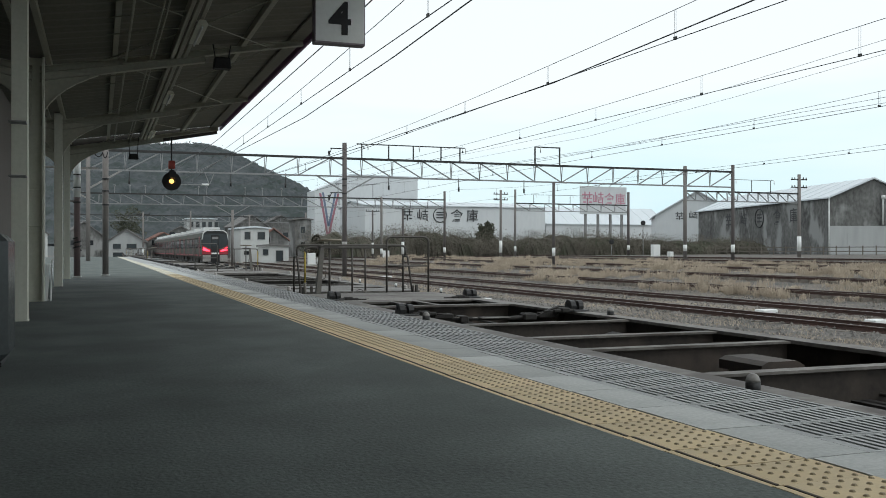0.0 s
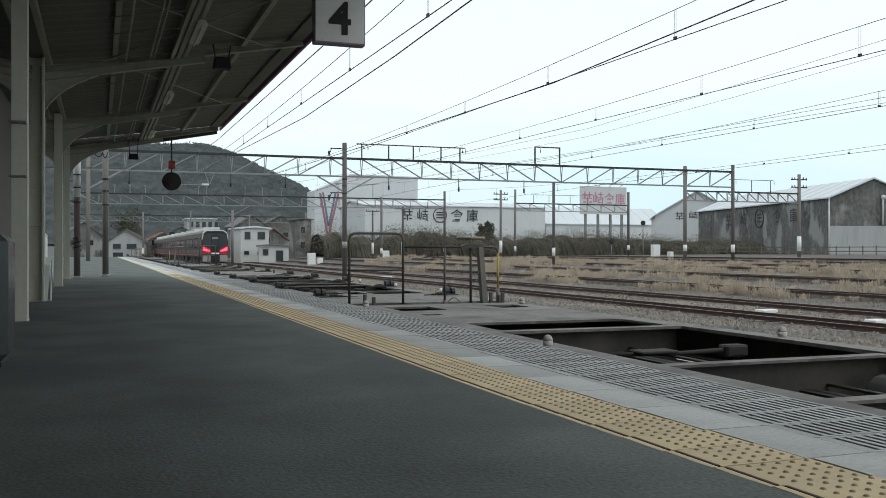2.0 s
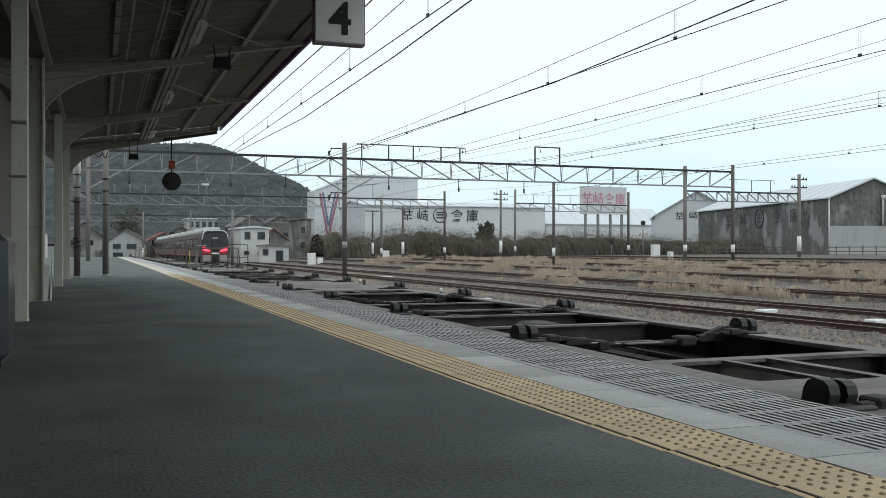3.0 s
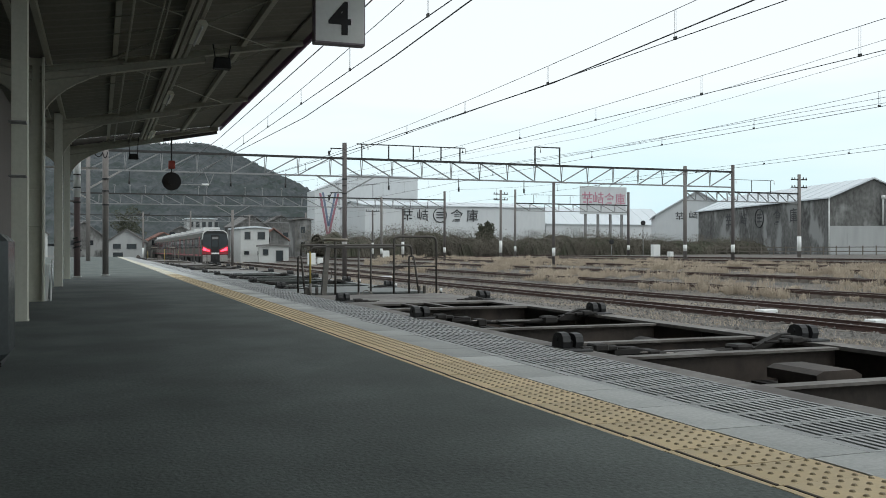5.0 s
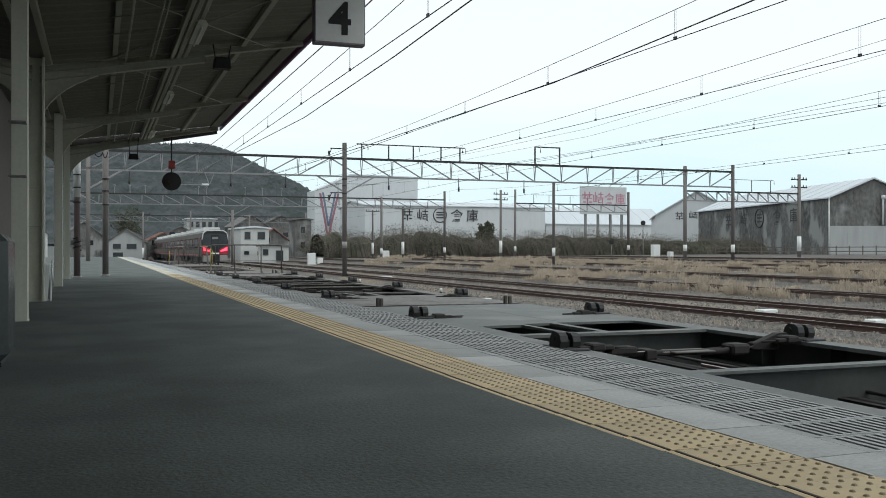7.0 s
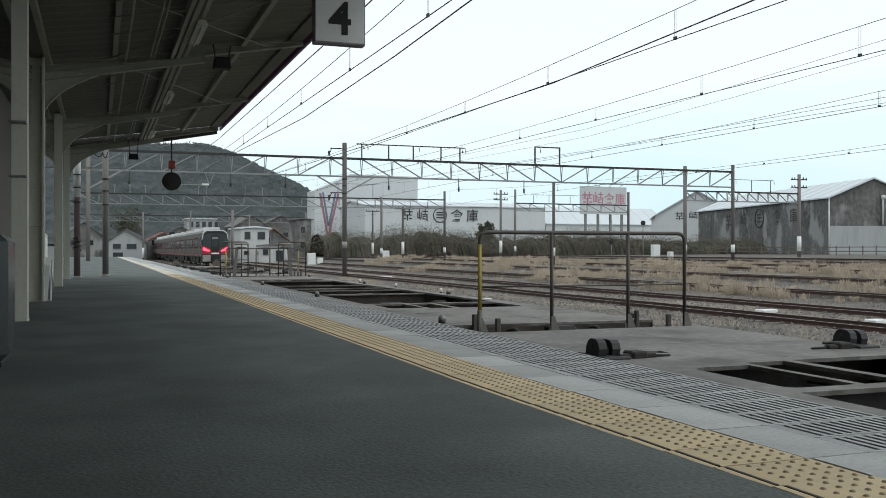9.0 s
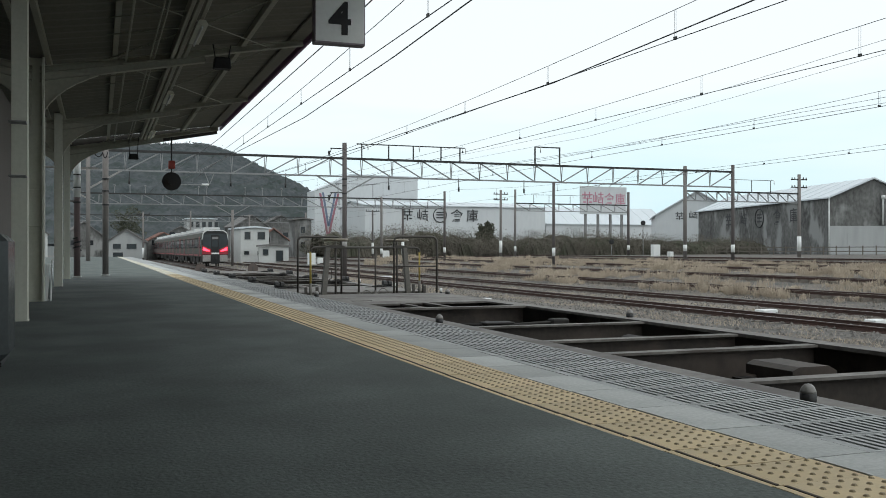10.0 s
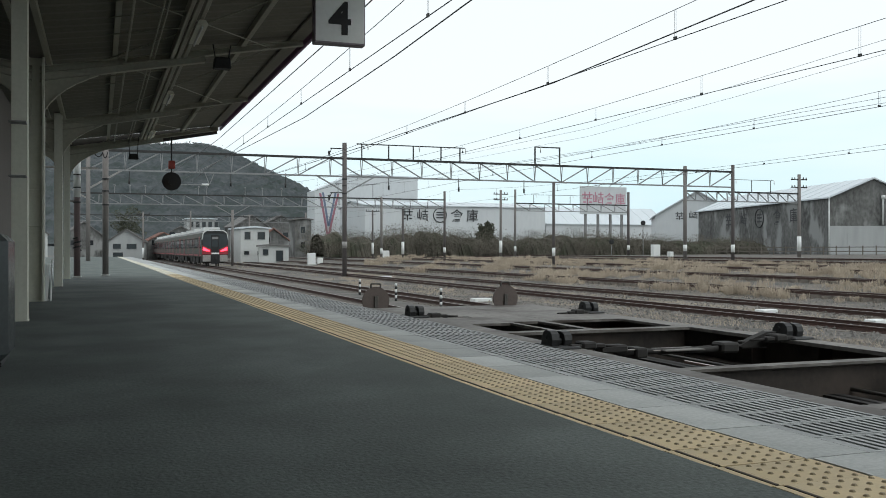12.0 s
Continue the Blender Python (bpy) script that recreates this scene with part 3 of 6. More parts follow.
# bare rods standing on the far beam, and the hanger with its steady arm under the near one
for x in (1.8, 3.6, 5.4, 11.8, 12.8, 17.6, 19.8, 22.3):
    bm = bmesh.new()
    bar(bm, (x, 121, 7.72), (x, 121, 8.65), 0.085)
    tube(bm, [(x, 121, 8.6), (x, 121, 8.8)], 0.10, 6)
    part("insulator_rod", bm, PALE_TRUSS, g2)
bm = bmesh.new()
for d in (-0.33, 0.33):
    bar(bm, (7.5 + d, 69, 6.33), (7.5, 69, 5.48), 0.06)
part("hanger", bm, PALE_TRUSS, g1)
bm = bmesh.new()
tube(bm, [(7.5, 69, 5.48), (6.4, 69, 5.46), (5.2, 69, 5.42)], 0.035, 6)
part("steady_arm", bm, PALE_TRUSS, g1)
bm = bmesh.new()
tube(bm, [(7.45, 69, 5.48), (6.95, 69, 5.47)], 0.08, 8)
part("insulator", bm, WHITE, g1)
g3 = gantry(124.0, [(57.0, 9.6, 0.16, POLE_CONC), (76.0, 9.6, 0.20, POLE_RUST)], 57.0, 76.0, 6.5, 7.6, 2.3, (), "short lattice gantry over far tracks")
goalpost(g3, 124.0, (60.0, 62.5, 66.0, 69.0), 7.6, 8.9)
g4 = gantry(86.0, [(59.8, 9.9, 0.20, POLE_CONC)], 59.8, 75.0, 6.15, 7.2, 1.35, (), "short lattice gantry by the warehouse")
goalpost(g4, 86.0, (66.0, 68.6, 71.2), 7.2, 8.6)
g5 = gantry(190.0, [(-4.0, 8.5, 0.16, POLE_CONC), (17.0, 8.5, 0.16, POLE_CONC), (40.0, 8.5, 0.16, POLE_CONC)], -4.0, 40.0, 6.4, 7.5, 2.6, (17.0,), "far steel lattice gantry over the tracks")


def line_pole(x, y, top, r, m, arms):
    t = thing("line_pole", "tall weathered pole with crossarms and a white sleeve", "pole", pose(x, y, ground_z(x)), "line poles of the yard")
    bm = bmesh.new()
    tube(bm, [(0, 0, -0.02), (0, 0, top)], r, 10, r1=r * 0.85)
    part("shaft", bm, m, t)
    bm = bmesh.new()
    tube(bm, [(0, 0, 0.7), (0, 0, 2.4)], r + 0.025, 10)
    part("warning_sleeve", bm, WHITE, t, "white painted sleeve")
    for z in arms:
        bm = bmesh.new()
        box(bm, -1.1, 1.1, -0.06, 0.06, z - 0.06, z + 0.06)
        part("crossarm", bm, TRUSS, t)
        for s in (-1.0, -0.6, 0.6, 1.0):
            bm = bmesh.new()
            tube(bm, [(s, 0, z + 0.06), (s, 0, z + 0.16), (s, 0, z + 0.28)], 0.07, 6, r1=0.04)
            part("insulator", bm, SOOT, t)


line_pole(53.6, 121.5, 9.6, 0.19, POLE_CONC, (8.2, 9.0))
line_pole(39.0, 121.5, 7.2, 0.17, POLE_RUST, (6.9,))
line_pole(40.0, 140.0, 7.5, 0.15, POLE_RUST, (7.3,))
line_pole(75.2, 86.0, 9.5, 0.22, POLE_CONC, (8.0, 8.9))
line_pole(7.0, 165.0, 8.5, 0.16, POLE_CONC, (8.0,))
line_pole(24.0, 160.0, 8.0, 0.16, POLE_CONC, (7.6,))


def catenary(xm, stagger, zc, zm, y0=-18.0, y1=300.0, r=0.0095, spans=(-75.0, -3.0, 69.0, 121.0, 190.0, 300.0)):
    """Contact wire, messenger sagging between its supports, and droppers."""
    t = thing("overhead_wire", "dark overhead contact wire hung from a messenger wire", "overhead wire", group="overhead wires")

    def mz(y):
        for a, b in zip(spans, spans[1:]):
            if a <= y <= b:
                f = (y - a) / (b - a)
                return zm - 4 * f * (1 - f) * min(1.0, ((b - a) / 72) ** 2)
        return zm
    def sx(y):
        return xm + stagger * (min(y, 40.0) - 20.0)
    ys = [y0 + (y1 - y0) * k / 110 for k in range(111)]
    bm = bmesh.new()
    tube(bm, [(sx(y0), y0, zc), (sx(40.0), 40.0, zc), (sx(y1), y1, zc)], r, 6)
    part("contact_wire", bm, CABLE, t)
    bm = bmesh.new()
    tube(bm, [(sx(y), y, mz(y)) for y in ys], r * 0.8, 5)
    part("messenger_wire", bm, CABLE, t)
    y = 4.4
    while y < 110:
        bm = bmesh.new()
        x = sx(y)
        for d in (-0.025, 0.025):
            tube(bm, [(x, y + d, zc), (x, y + d, mz(y))], 0.0028, 4)
        box(bm, x - 0.015, x + 0.015, y - 0.04, y + 0.04, zc - 0.01, zc + 0.045)
        part("dropper", bm, CABLE, t)
        y += 4.7 if y < 60 else 9.4


ZC = 4.42
catenary(4.79, -0.008, ZC, 5.72)
catenary(9.26, -0.022, ZC, 5.65, r=0.008)
catenary(13.27, -0.036, ZC, 5.70, r=0.0075)
catenary(18.68, -0.029, ZC, 5.65, r=0.0075)
catenary(26.9, -0.02, ZC, 5.55, r=0.0075)


def feeder(pts, r=0.009):
    t = thing("feeder_wire", "thin dark feeder wire over the yard", "overhead wire", group="overhead wires")
    bm = bmesh.new()
    tube(bm, pts, r, 5)
    part("wire", bm, CABLE, t)


feeder([(5.6, -18, 5.2), (6.21, 15.4, 5.2), (6.36, 20.4, 5.2), (6.46, 31, 5.2), (6.0, 69, 6.0), (6.0, 190, 6.4)], 0.015)
feeder([(4.78, -18, 5.6), (4.78, 21, 5.4), (4.69, 40, 5.4), (4.4, 69, 5.9), (4.2, 121, 6.2), (4.0, 190, 6.4)], 0.013)
feeder([(9.6, -18, 5.0), (9.45, 11.8, 4.6), (9.42, 18.5, 4.45), (9.11, 32.6, 4.55), (9.0, 69, 5.3)], 0.013)
feeder([(10.8, -18, 4.75), (13.82, 13.5, 4.7), (14.31, 18.6, 4.7), (14.89, 26.8, 4.7), (15.2, 69, 5.6)], 0.004)
feeder([(11.8, -18, 4.75), (14.82, 14.5, 4.7), (15.37, 19.9, 4.7), (15.93, 28.6, 4.7), (16.2, 69, 5.6)], 0.004)
feeder([(22.2, -18, 5.2), (20.0, 19.5, 4.9), (19.11, 34.4, 4.9), (18.4, 69, 5.6)], 0.006)
feeder([(23.2, -18, 4.9), (19.76, 19.3, 4.7), (18.51, 32.8, 4.7), (18.0, 69, 5.5)], 0.006)

# ---- freight train of empty container wagons ----
PITCH = 20.4
DECK = -0.074
LINE_X = 4.899
SLIM = 0.955
HALF = 1.37
# Brown and grey frame paint is darkened for the shade in the open bays.
DECKS = {
    "brown": mat("shaded_dusty_brown_paint", (0.045, 0.035, 0.028), (0.017, 0.014, 0.012), 0.75, grain=18, stain=1.3, amount=0.9, bump=0.2,
                 third=(0.068, 0.052, 0.042), third_scale=1.6, third_cut=(0.5, 0.68)),
    "grey": mat("shaded_dusty_grey_paint", (0.040, 0.036, 0.032), (0.018, 0.016, 0.015), 0.75, grain=18, stain=1.3, amount=0.9, bump=0.2,
                third=(0.058, 0.05, 0.044), third_scale=1.6, third_cut=(0.5, 0.68)),
    "green": mat("faded_dark_green_wagon_paint", (0.036, 0.044, 0.042), (0.024, 0.028, 0.027), 0.65, grain=18, stain=1.3, amount=0.9, bump=0.15,
                 third=(0.10, 0.105, 0.10), third_scale=0.8, third_cut=(0.45, 0.7)),
}
TOPS = {
    "brown": mat("scuffed_deck_plate_brown", (0.190, 0.176, 0.160), (0.075, 0.067, 0.060), 0.7, grain=11, stain=1.1, amount=1.0, bump=0.25,
                 third=(0.062, 0.050, 0.043), third_scale=1.3, third_cut=(0.52, 0.64)),
    "grey": mat("scuffed_deck_plate_grey", (0.185, 0.175, 0.162), (0.078, 0.072, 0.066), 0.7, grain=11, stain=1.1, amount=1.0, bump=0.25,
                third=(0.062, 0.053, 0.047), third_scale=1.3, third_cut=(0.52, 0.64)),
    "green": mat("scuffed_deck_plate_green", (0.15, 0.16, 0.155), (0.09, 0.10, 0.098), 0.7, grain=14, stain=0.9, amount=0.9, bump=0.2,
                 third=(0.20, 0.20, 0.19), third_scale=0.9, third_cut=(0.5, 0.7)),
}
UNDER = mat("sooty_underframe", (0.030, 0.027, 0.025), (0.018, 0.017, 0.016), 0.85, grain=12, stain=1.5)
STAND = mat("worn_grey_stand_paint", (0.17, 0.16, 0.145), (0.085, 0.078, 0.07), 0.6, metal=0.2, grain=30, stain=3)
LOCKS = (2.56, 6.38, 10.2, 14.02, 17.84)


def clamp(parent, x, y, s):
    """Container clamp at the deck's side: two rounded lugs with a hinge block on a base plate, its tie rod towards the middle."""
    bm = bmesh.new()
    box(bm, x - 0.11, x + 0.13, y - 0.25, y + 0.2, -0.03, 0.022, 0.01)
    lug = [(-0.10, 0.02), (-0.115, 0.075), (-0.10, 0.125), (-0.065, 0.15), (0.01, 0.155), (0.055, 0.135), (0.085, 0.09), (0.10, 0.02)]
    for dx, k in ((-0.062, 1.0), (0.062, 0.94)):
        prism(bm, [(a, b * k) for a, b in lug], -0.036, 0.036, m=pose(x + dx, y - 0.02, 0, 0, 0, 90))
    box(bm, x - 0.03, x + 0.03, y - 0.085, y + 0.06, 0.02, 0.085, 0.012)
    tube(bm, [(x - 0.11, y - 0.02, 0.095), (x + 0.11, y - 0.02, 0.095)], 0.022, 8)
    ob = part("container_clamp", bm, SOOT, parent, "black cast clamp")
    bm = bmesh.new()
    box(bm, min(x + s * 0.05, x + s * 0.40), max(x + s * 0.05, x + s * 0.40), y - 0.20, y - 0.13, -0.005, 0.035, 0.01)
    box(bm, min(x + s * 0.16, x + s * 0.30), max(x + s * 0.16, x + s * 0.30), y - 0.22, y - 0.06, -0.01, 0.055, 0.014)
    tube(bm, [(x + s * 0.38, y - 0.165, 0.012), (x + s * 0.55, y - 0.15, 0.006)], 0.012, 6)
    part("tie_rod", bm, UNDER, ob)


def lathe(bm, x, y, profile, seg=14):
    """A turned body on an upright axis from (radius, height) pairs, closed above and below."""
    rings = [[bm.verts.new((x + r * math.cos(math.tau * k / seg), y + r * math.sin(math.tau * k / seg), z)) for k in range(seg)] for r, z in profile]
    for a, b in zip(rings, rings[1:]):
        for k in range(seg):
            bm.faces.new((a[k], a[(k + 1) % seg], b[(k + 1) % seg], b[k])).smooth = True
    bm.faces.new(rings[0])
    bm.faces.new(rings[-1])
    return bm


def pin(parent, x, y, look_of):
    """Guide pin at the sill: bullet shape, worn pale or dark with a pale cone."""
    body = lathe(bmesh.new(), x, y, [(0.046, -0.02), (0.046, 0.048)])
    ob = part("guide_pin", body, {"pale": PALE_PIN}.get(look_of, SOOT), parent)
    cap = lathe(bmesh.new(), x, y, [(0.046, 0.049), (0.043, 0.065), (0.034, 0.084), (0.020, 0.097), (0.006, 0.101)])
    part("pin_cap", cap, {"pale": PALE_PIN, "capped": DULL_CAP}.get(look_of, SOOT), ob, "pale worn cap" if look_of != "dark" else "")


def bogie(parent, y):
    bm = bmesh.new()
    for s in (-1, 1):
        prism(bm, [(-0.98, 0.0), (-0.75, 0.10), (-0.35, 0.08), (0.35, 0.08), (0.75, 0.10), (0.98, 0.0), (0.75, -0.1), (0.3, -0.22), (-0.3, -0.22), (-0.75, -0.1)],
              -0.06, 0.06, m=pose(s * 0.83, y, -0.62, 0, 0, 90))
    box(bm, -0.9, 0.9, y - 0.2, y + 0.2, -0.66, -0.45)
    ob = part("bogie", bm, UNDER, parent)
    for d in (-0.95, 0.95):
        bm = bmesh.new()
        tube(bm, [(-0.7, 0, 0), (0.7, 0, 0)], 0.07, 10)
        for s in (-1, 1):
            tube(bm, [(s * 0.48, 0, 0), (s * 0.515, 0, 0)], 0.43, 24)
            tube(bm, [(s * 0.515, 0, 0), (s * 0.60, 0, 0)], 0.405, 24)
            for a in range(0, 360, 60):
                c, q = math.cos(radians(a)) * 0.22, math.sin(radians(a)) * 0.22
                box(bm, s * 0.60 - 0.012, s * 0.60 + 0.012, c - 0.03, c + 0.03, q - 0.03, q + 0.03)
        w = part("wheelset", bm, UNDER, ob)
        w.location = (0, y + d, -0.653)
        WHEELS.append(w)


WHEELS = []


def rail_post(parent, x, y, h, m=None, name="handrail_post"):
    bm = bmesh.new()
    tube(bm, [(x, y, 0.22 if m is YELLOW else -0.12), (x, y, h)], 0.0205, 8)
    ob = part(name, bm, m or PIPE, parent, "yellow painted post" if m is YELLOW else "")
    bm = bmesh.new()
    tube(bm, [(x, y, -0.13), (x, y, 0.22 if m is YELLOW else 0.03)], 0.030, 8)
    part("post_foot", bm, STAND, ob)
    return ob


def stub(parent, x, y, h=0.16):
    bm = bmesh.new()
    box(bm, x - 0.028, x + 0.028, y - 0.025, y + 0.025, -0.13, h - 0.02, 0.01)
    part("stub_post", bm, PIPE, parent)


def handle(parent, pts, r=0.0205, m=None, bendr=0.10, name="handrail"):
    bm = bmesh.new()
    tube(bm, bend(pts, bendr), r, 8)
    return part(name, bm, m or PIPE, parent)


def brake_end(w, y, s):
    """Brake platform of a wagon's end: rail, big hoop, slanting brake stand and hand wheel. s = 1 at the rear end, -1 at the front."""
    X = lambda v: v * s
    rail_post(w, X(-1.27), y, 0.84, YELLOW)
    handle(w, [(X(-1.27), y, 0.80), (X(-1.27), y, 0.92), (X(0.43), y, 0.92)])
    rail_post(w, X(-0.3), y, 0.92)
    hoop = handle(w, [(X(0.43), y, -0.1), (X(0.43), y, 1.14), (X(1.34), y, 1.14), (X(1.34), y, -0.1)], 0.021, bendr=0.12, name="end_hoop")
    bm = bmesh.new()
    tube(bm, [(X(0.43), y, 0.54), (X(1.34), y, 0.54)], 0.016, 8)
    part("mid_bar", bm, PIPE, hoop)
    # brake stand: a channel leaning to the middle, its back to the wagon
    bm = bmesh.new()
    lean = X(0.09)
    for d0, d1, e0, e1 in ((-0.05, 0.05, -0.070, -0.056), (-0.05, -0.038, -0.056, 0.05), (0.038, 0.05, -0.056, 0.05)):
        lo = [bm.verts.new((X(-1.02) + d, y + e, -0.12)) for d, e in ((d0, e0), (d1, e0), (d1, e1), (d0, e1))]
        hi = [bm.verts.new((X(-1.02) + lean + d * 0.8, y + e, 0.92)) for d, e in ((d0, e0), (d1, e0), (d1, e1), (d0, e1))]
        bm.faces.new(lo)
        bm.faces.new(hi)
        for i in range(4):
            bm.faces.new((lo[i], lo[(i + 1) % 4], hi[(i + 1) % 4], hi[i]))
    bmesh.ops.remove_doubles(bm, verts=bm.verts, dist=0.0005)
    stand = part("brake_stand", bm, STAND, w, "grey leaning channel")
    bm = bmesh.new()
    prism(bm, [(X(-1.0), 0.905), (X(-0.98), 0.94), (X(-0.90), 0.965), (X(-0.66), 0.965), (X(-0.60), 0.94), (X(-0.58), 0.905)], y - 0.05, y + 0.05)
    part("stand_head", bm, PIPE, stand)
    bm = bmesh.new()
    tube(bm, bend([(X(-0.92), y - 0.075, 0.52), (X(-0.87), y - 0.09, 0.48), (X(-0.87), y - 0.09, 0.32), (X(-0.93), y - 0.075, 0.28)], 0.03, 3), 0.008, 6)
    part("grab_loop", bm, PIPE, stand)
    bm = bmesh.new()
    tube(bm, [(X(-0.77), y, -0.1), (X(-0.77), y, 1.10)], 0.022, 8)
    part("brake_spindle", bm, PIPE, stand)
    bm = bmesh.new()
    n = 20
    ring = [(X(-0.77) + 0.22 * math.cos(math.tau * k / n), y + 0.22 * math.sin(math.tau * k / n), 1.07) for k in range(n + 1)]
    tube(bm, ring, 0.026, 8, caps=False)
    for k in range(3):
        a = math.tau * k / 3
        bar(bm, (X(-0.77), y, 1.07), (X(-0.77) + 0.215 * math.cos(a), y + 0.215 * math.sin(a), 1.07), 0.03, 0.016)
    part("hand_wheel", bm, mat("worn_wheel_rim", (0.27, 0.235, 0.18), (0.15, 0.135, 0.11), 0.5, metal=0.3), stand, "worn steel hand wheel")
    for x in (-1.36, -1.14, 1.08):
        stub(w, X(x), y, 0.17)
    bm = bmesh.new()
    box(bm, min(X(-0.78), X(-0.48)), max(X(-0.78), X(-0.48)), y - 0.11, y + 0.09, -0.12, -0.05, 0.02)
    tube(bm, bend([(X(-0.55), y - 0.03, -0.07), (X(-0.25), y - 0.10, -0.10), (X(-0.05), y - 0.02, -0.03), (X(0.16), y - 0.06, -0.13)], 0.08, 4), 0.022, 7)
    part("brake_gear", bm, UNDER, w)
    # slack cable loop lying over the coupling
    bm = bmesh.new()
    tube(bm, [(X(-0.30) + 0.30 * f, y - 0.06 + 0.05 * math.sin(f * 5), -0.10 + 0.17 * math.sin(math.pi * f)) for f in [k / 10 for k in range(11)]], 0.009, 6)
    part("slack_cable", bm, STAND, w)


def side_hoops(w, y):
    """Small hoop at either side with a rail across between them."""
    for s in (-1, 1):
        m = PIPE
        x = s * (1.37 if s < 0 else 0.98)
        handle(w, [(x, y + 0.14, -0.1), (x, y + 0.14, 0.74), (x, y - 0.16, 0.74), (x + 0.03, y - 0.42, -0.1)], 0.020, m, 0.07, "side_hoop")
    handle(w, [(-1.34, y - 0.02, 0.74), (-1.34, y - 0.02, 0.965), (0.98, y - 0.02, 0.965), (0.98, y - 0.02, 0.74)], 0.022)
    rail_post(w, 0.10, y - 0.02, 0.96)
    for x in (-1.2, 1.15):
        stub(w, x, y, 0.14)


def full_frame(w, y):
    """Plain rail frame across the whole end."""
    top = handle(w, [(-1.29, y, -0.1), (-1.29, y, 1.06), (1.30, y, 1.06), (1.30, y, -0.1)], 0.022, bendr=0.1, name="end_rail")
    rail_post(w, -1.293, y - 0.004, 0.93, YELLOW)
    for x in (-0.43, 0.54):
        rail_post(w, x, y, 1.06)
    for x in (-1.29, -0.43, 0.54, 1.30):
        bm = bmesh.new()
        prism(bm, [(x - 0.02, -0.13), (x + 0.15, -0.13), (x + 0.11, -0.07), (x + 0.02, 0.14), (x - 0.02, 0.14)], y - 0.030, y - 0.022)
        part("foot_gusset", bm, STAND, w)
    bm = bmesh.new()
    tube(bm, [(-1.29, y, 0.47), (1.30, y, 0.47)], 0.010, 6)
    part("mid_bar", bm, PIPE, top)
    for x in (-1.08, 1.08):
        stub(w, x, y, 0.15)


def tail_discs(w, y):
    """Round tail boards at both corners of the last deck, seen from behind."""
    for x in (-1.24, 0.88):
        bm = bmesh.new()
        tube(bm, [(x, y - 0.012, 0.11), (x, y + 0.012, 0.11)], 0.21, 28)
        ob = part("tail_disc", bm, mat("rusty_disc_back", (0.11, 0.085, 0.075), (0.07, 0.055, 0.05), 0.7), w, "brown back of a round tail board")
        bm = bmesh.new()
        tube(bm, bend([(x - 0.075, y, 0.28), (x - 0.075, y, 0.365), (x + 0.075, y, 0.365), (x + 0.075, y, 0.28)], 0.03), 0.014, 6)
        part("disc_handle", bm, PIPE, ob)
        bm = bmesh.new()
        box(bm, x - 0.03, x + 0.03, y - 0.035, y - 0.012, -0.05, 0.18, 0.006)
        part("disc_bracket", bm, PIPE, ob)


def plain_end(w, y, s):
    for x in (-1.06, 1.10):
        stub(w, x, y, 0.15)
    bm = bmesh.new()
    box(bm, -0.14, 0.20, y - 0.09, y + 0.09, -0.13, -0.015, 0.03)
    part("brake_gear", bm, UNDER, w)


def deck_plate(bm, y0, y1, holes, z=0.0, th=0.03, x0=-HALF, x1=HALF):
    """A plate from y0 to y1 over the width with rectangular holes (x0, x1, y0, y1), cut on a grid."""
    xs = sorted({x0, x1, *[h[0] for h in holes], *[h[1] for h in holes]})
    ys = sorted({y0, y1, *[h[2] for h in holes], *[h[3] for h in holes]})
    for a, b in zip(xs, xs[1:]):
        for c, d in zip(ys, ys[1:]):
            mx, my = (a + b) / 2, (c + d) / 2
            if not any(h[0] < mx < h[1] and h[2] < my < h[3] for h in holes):
                box(bm, a, b, c, d, z - th, z)
    bmesh.ops.remove_doubles(bm, verts=bm.verts, dist=0.0005)


def corner(bm, x, y, sx, sy, r=0.13):
    """Fillet that rounds a hole's corner in the deck plate."""
    pts = [(x, y), (x + sx * r, y), (x + sx * r * 0.45, y + sy * r * 0.16), (x + sx * r * 0.16, y + sy * r * 0.45), (x, y + sy * r)]
    lo = [bm.verts.new((a, b, -0.029)) for a, b in pts]
    hi = [bm.verts.new((a, b, -0.0015)) for a, b in pts]
    bm.faces.new(lo)
    bm.faces.new(hi)
    for i in range(5):
        bm.faces.new((lo[i], lo[(i + 1) % 5], hi[(i + 1) % 5], hi[i]))


def cross_beam(w, y, dm, tm, x0=-1.13, x1=1.13):
    """Welded beam across the frame: pale-worn top flange on a deep web."""
    bm = bmesh.new()
    box(bm, x0, x1, y - 0.065, y + 0.065, -0.034, -0.012)
    ob = part("cross_beam", bm, tm, w)
    bm = bmesh.new()
    box(bm, x0, x1, y - 0.012, y + 0.012, -0.40, -0.036)
    box(bm, x0, x1, y - 0.06, y + 0.06, -0.42, -0.40)
    part("beam_web", bm, dm, ob)


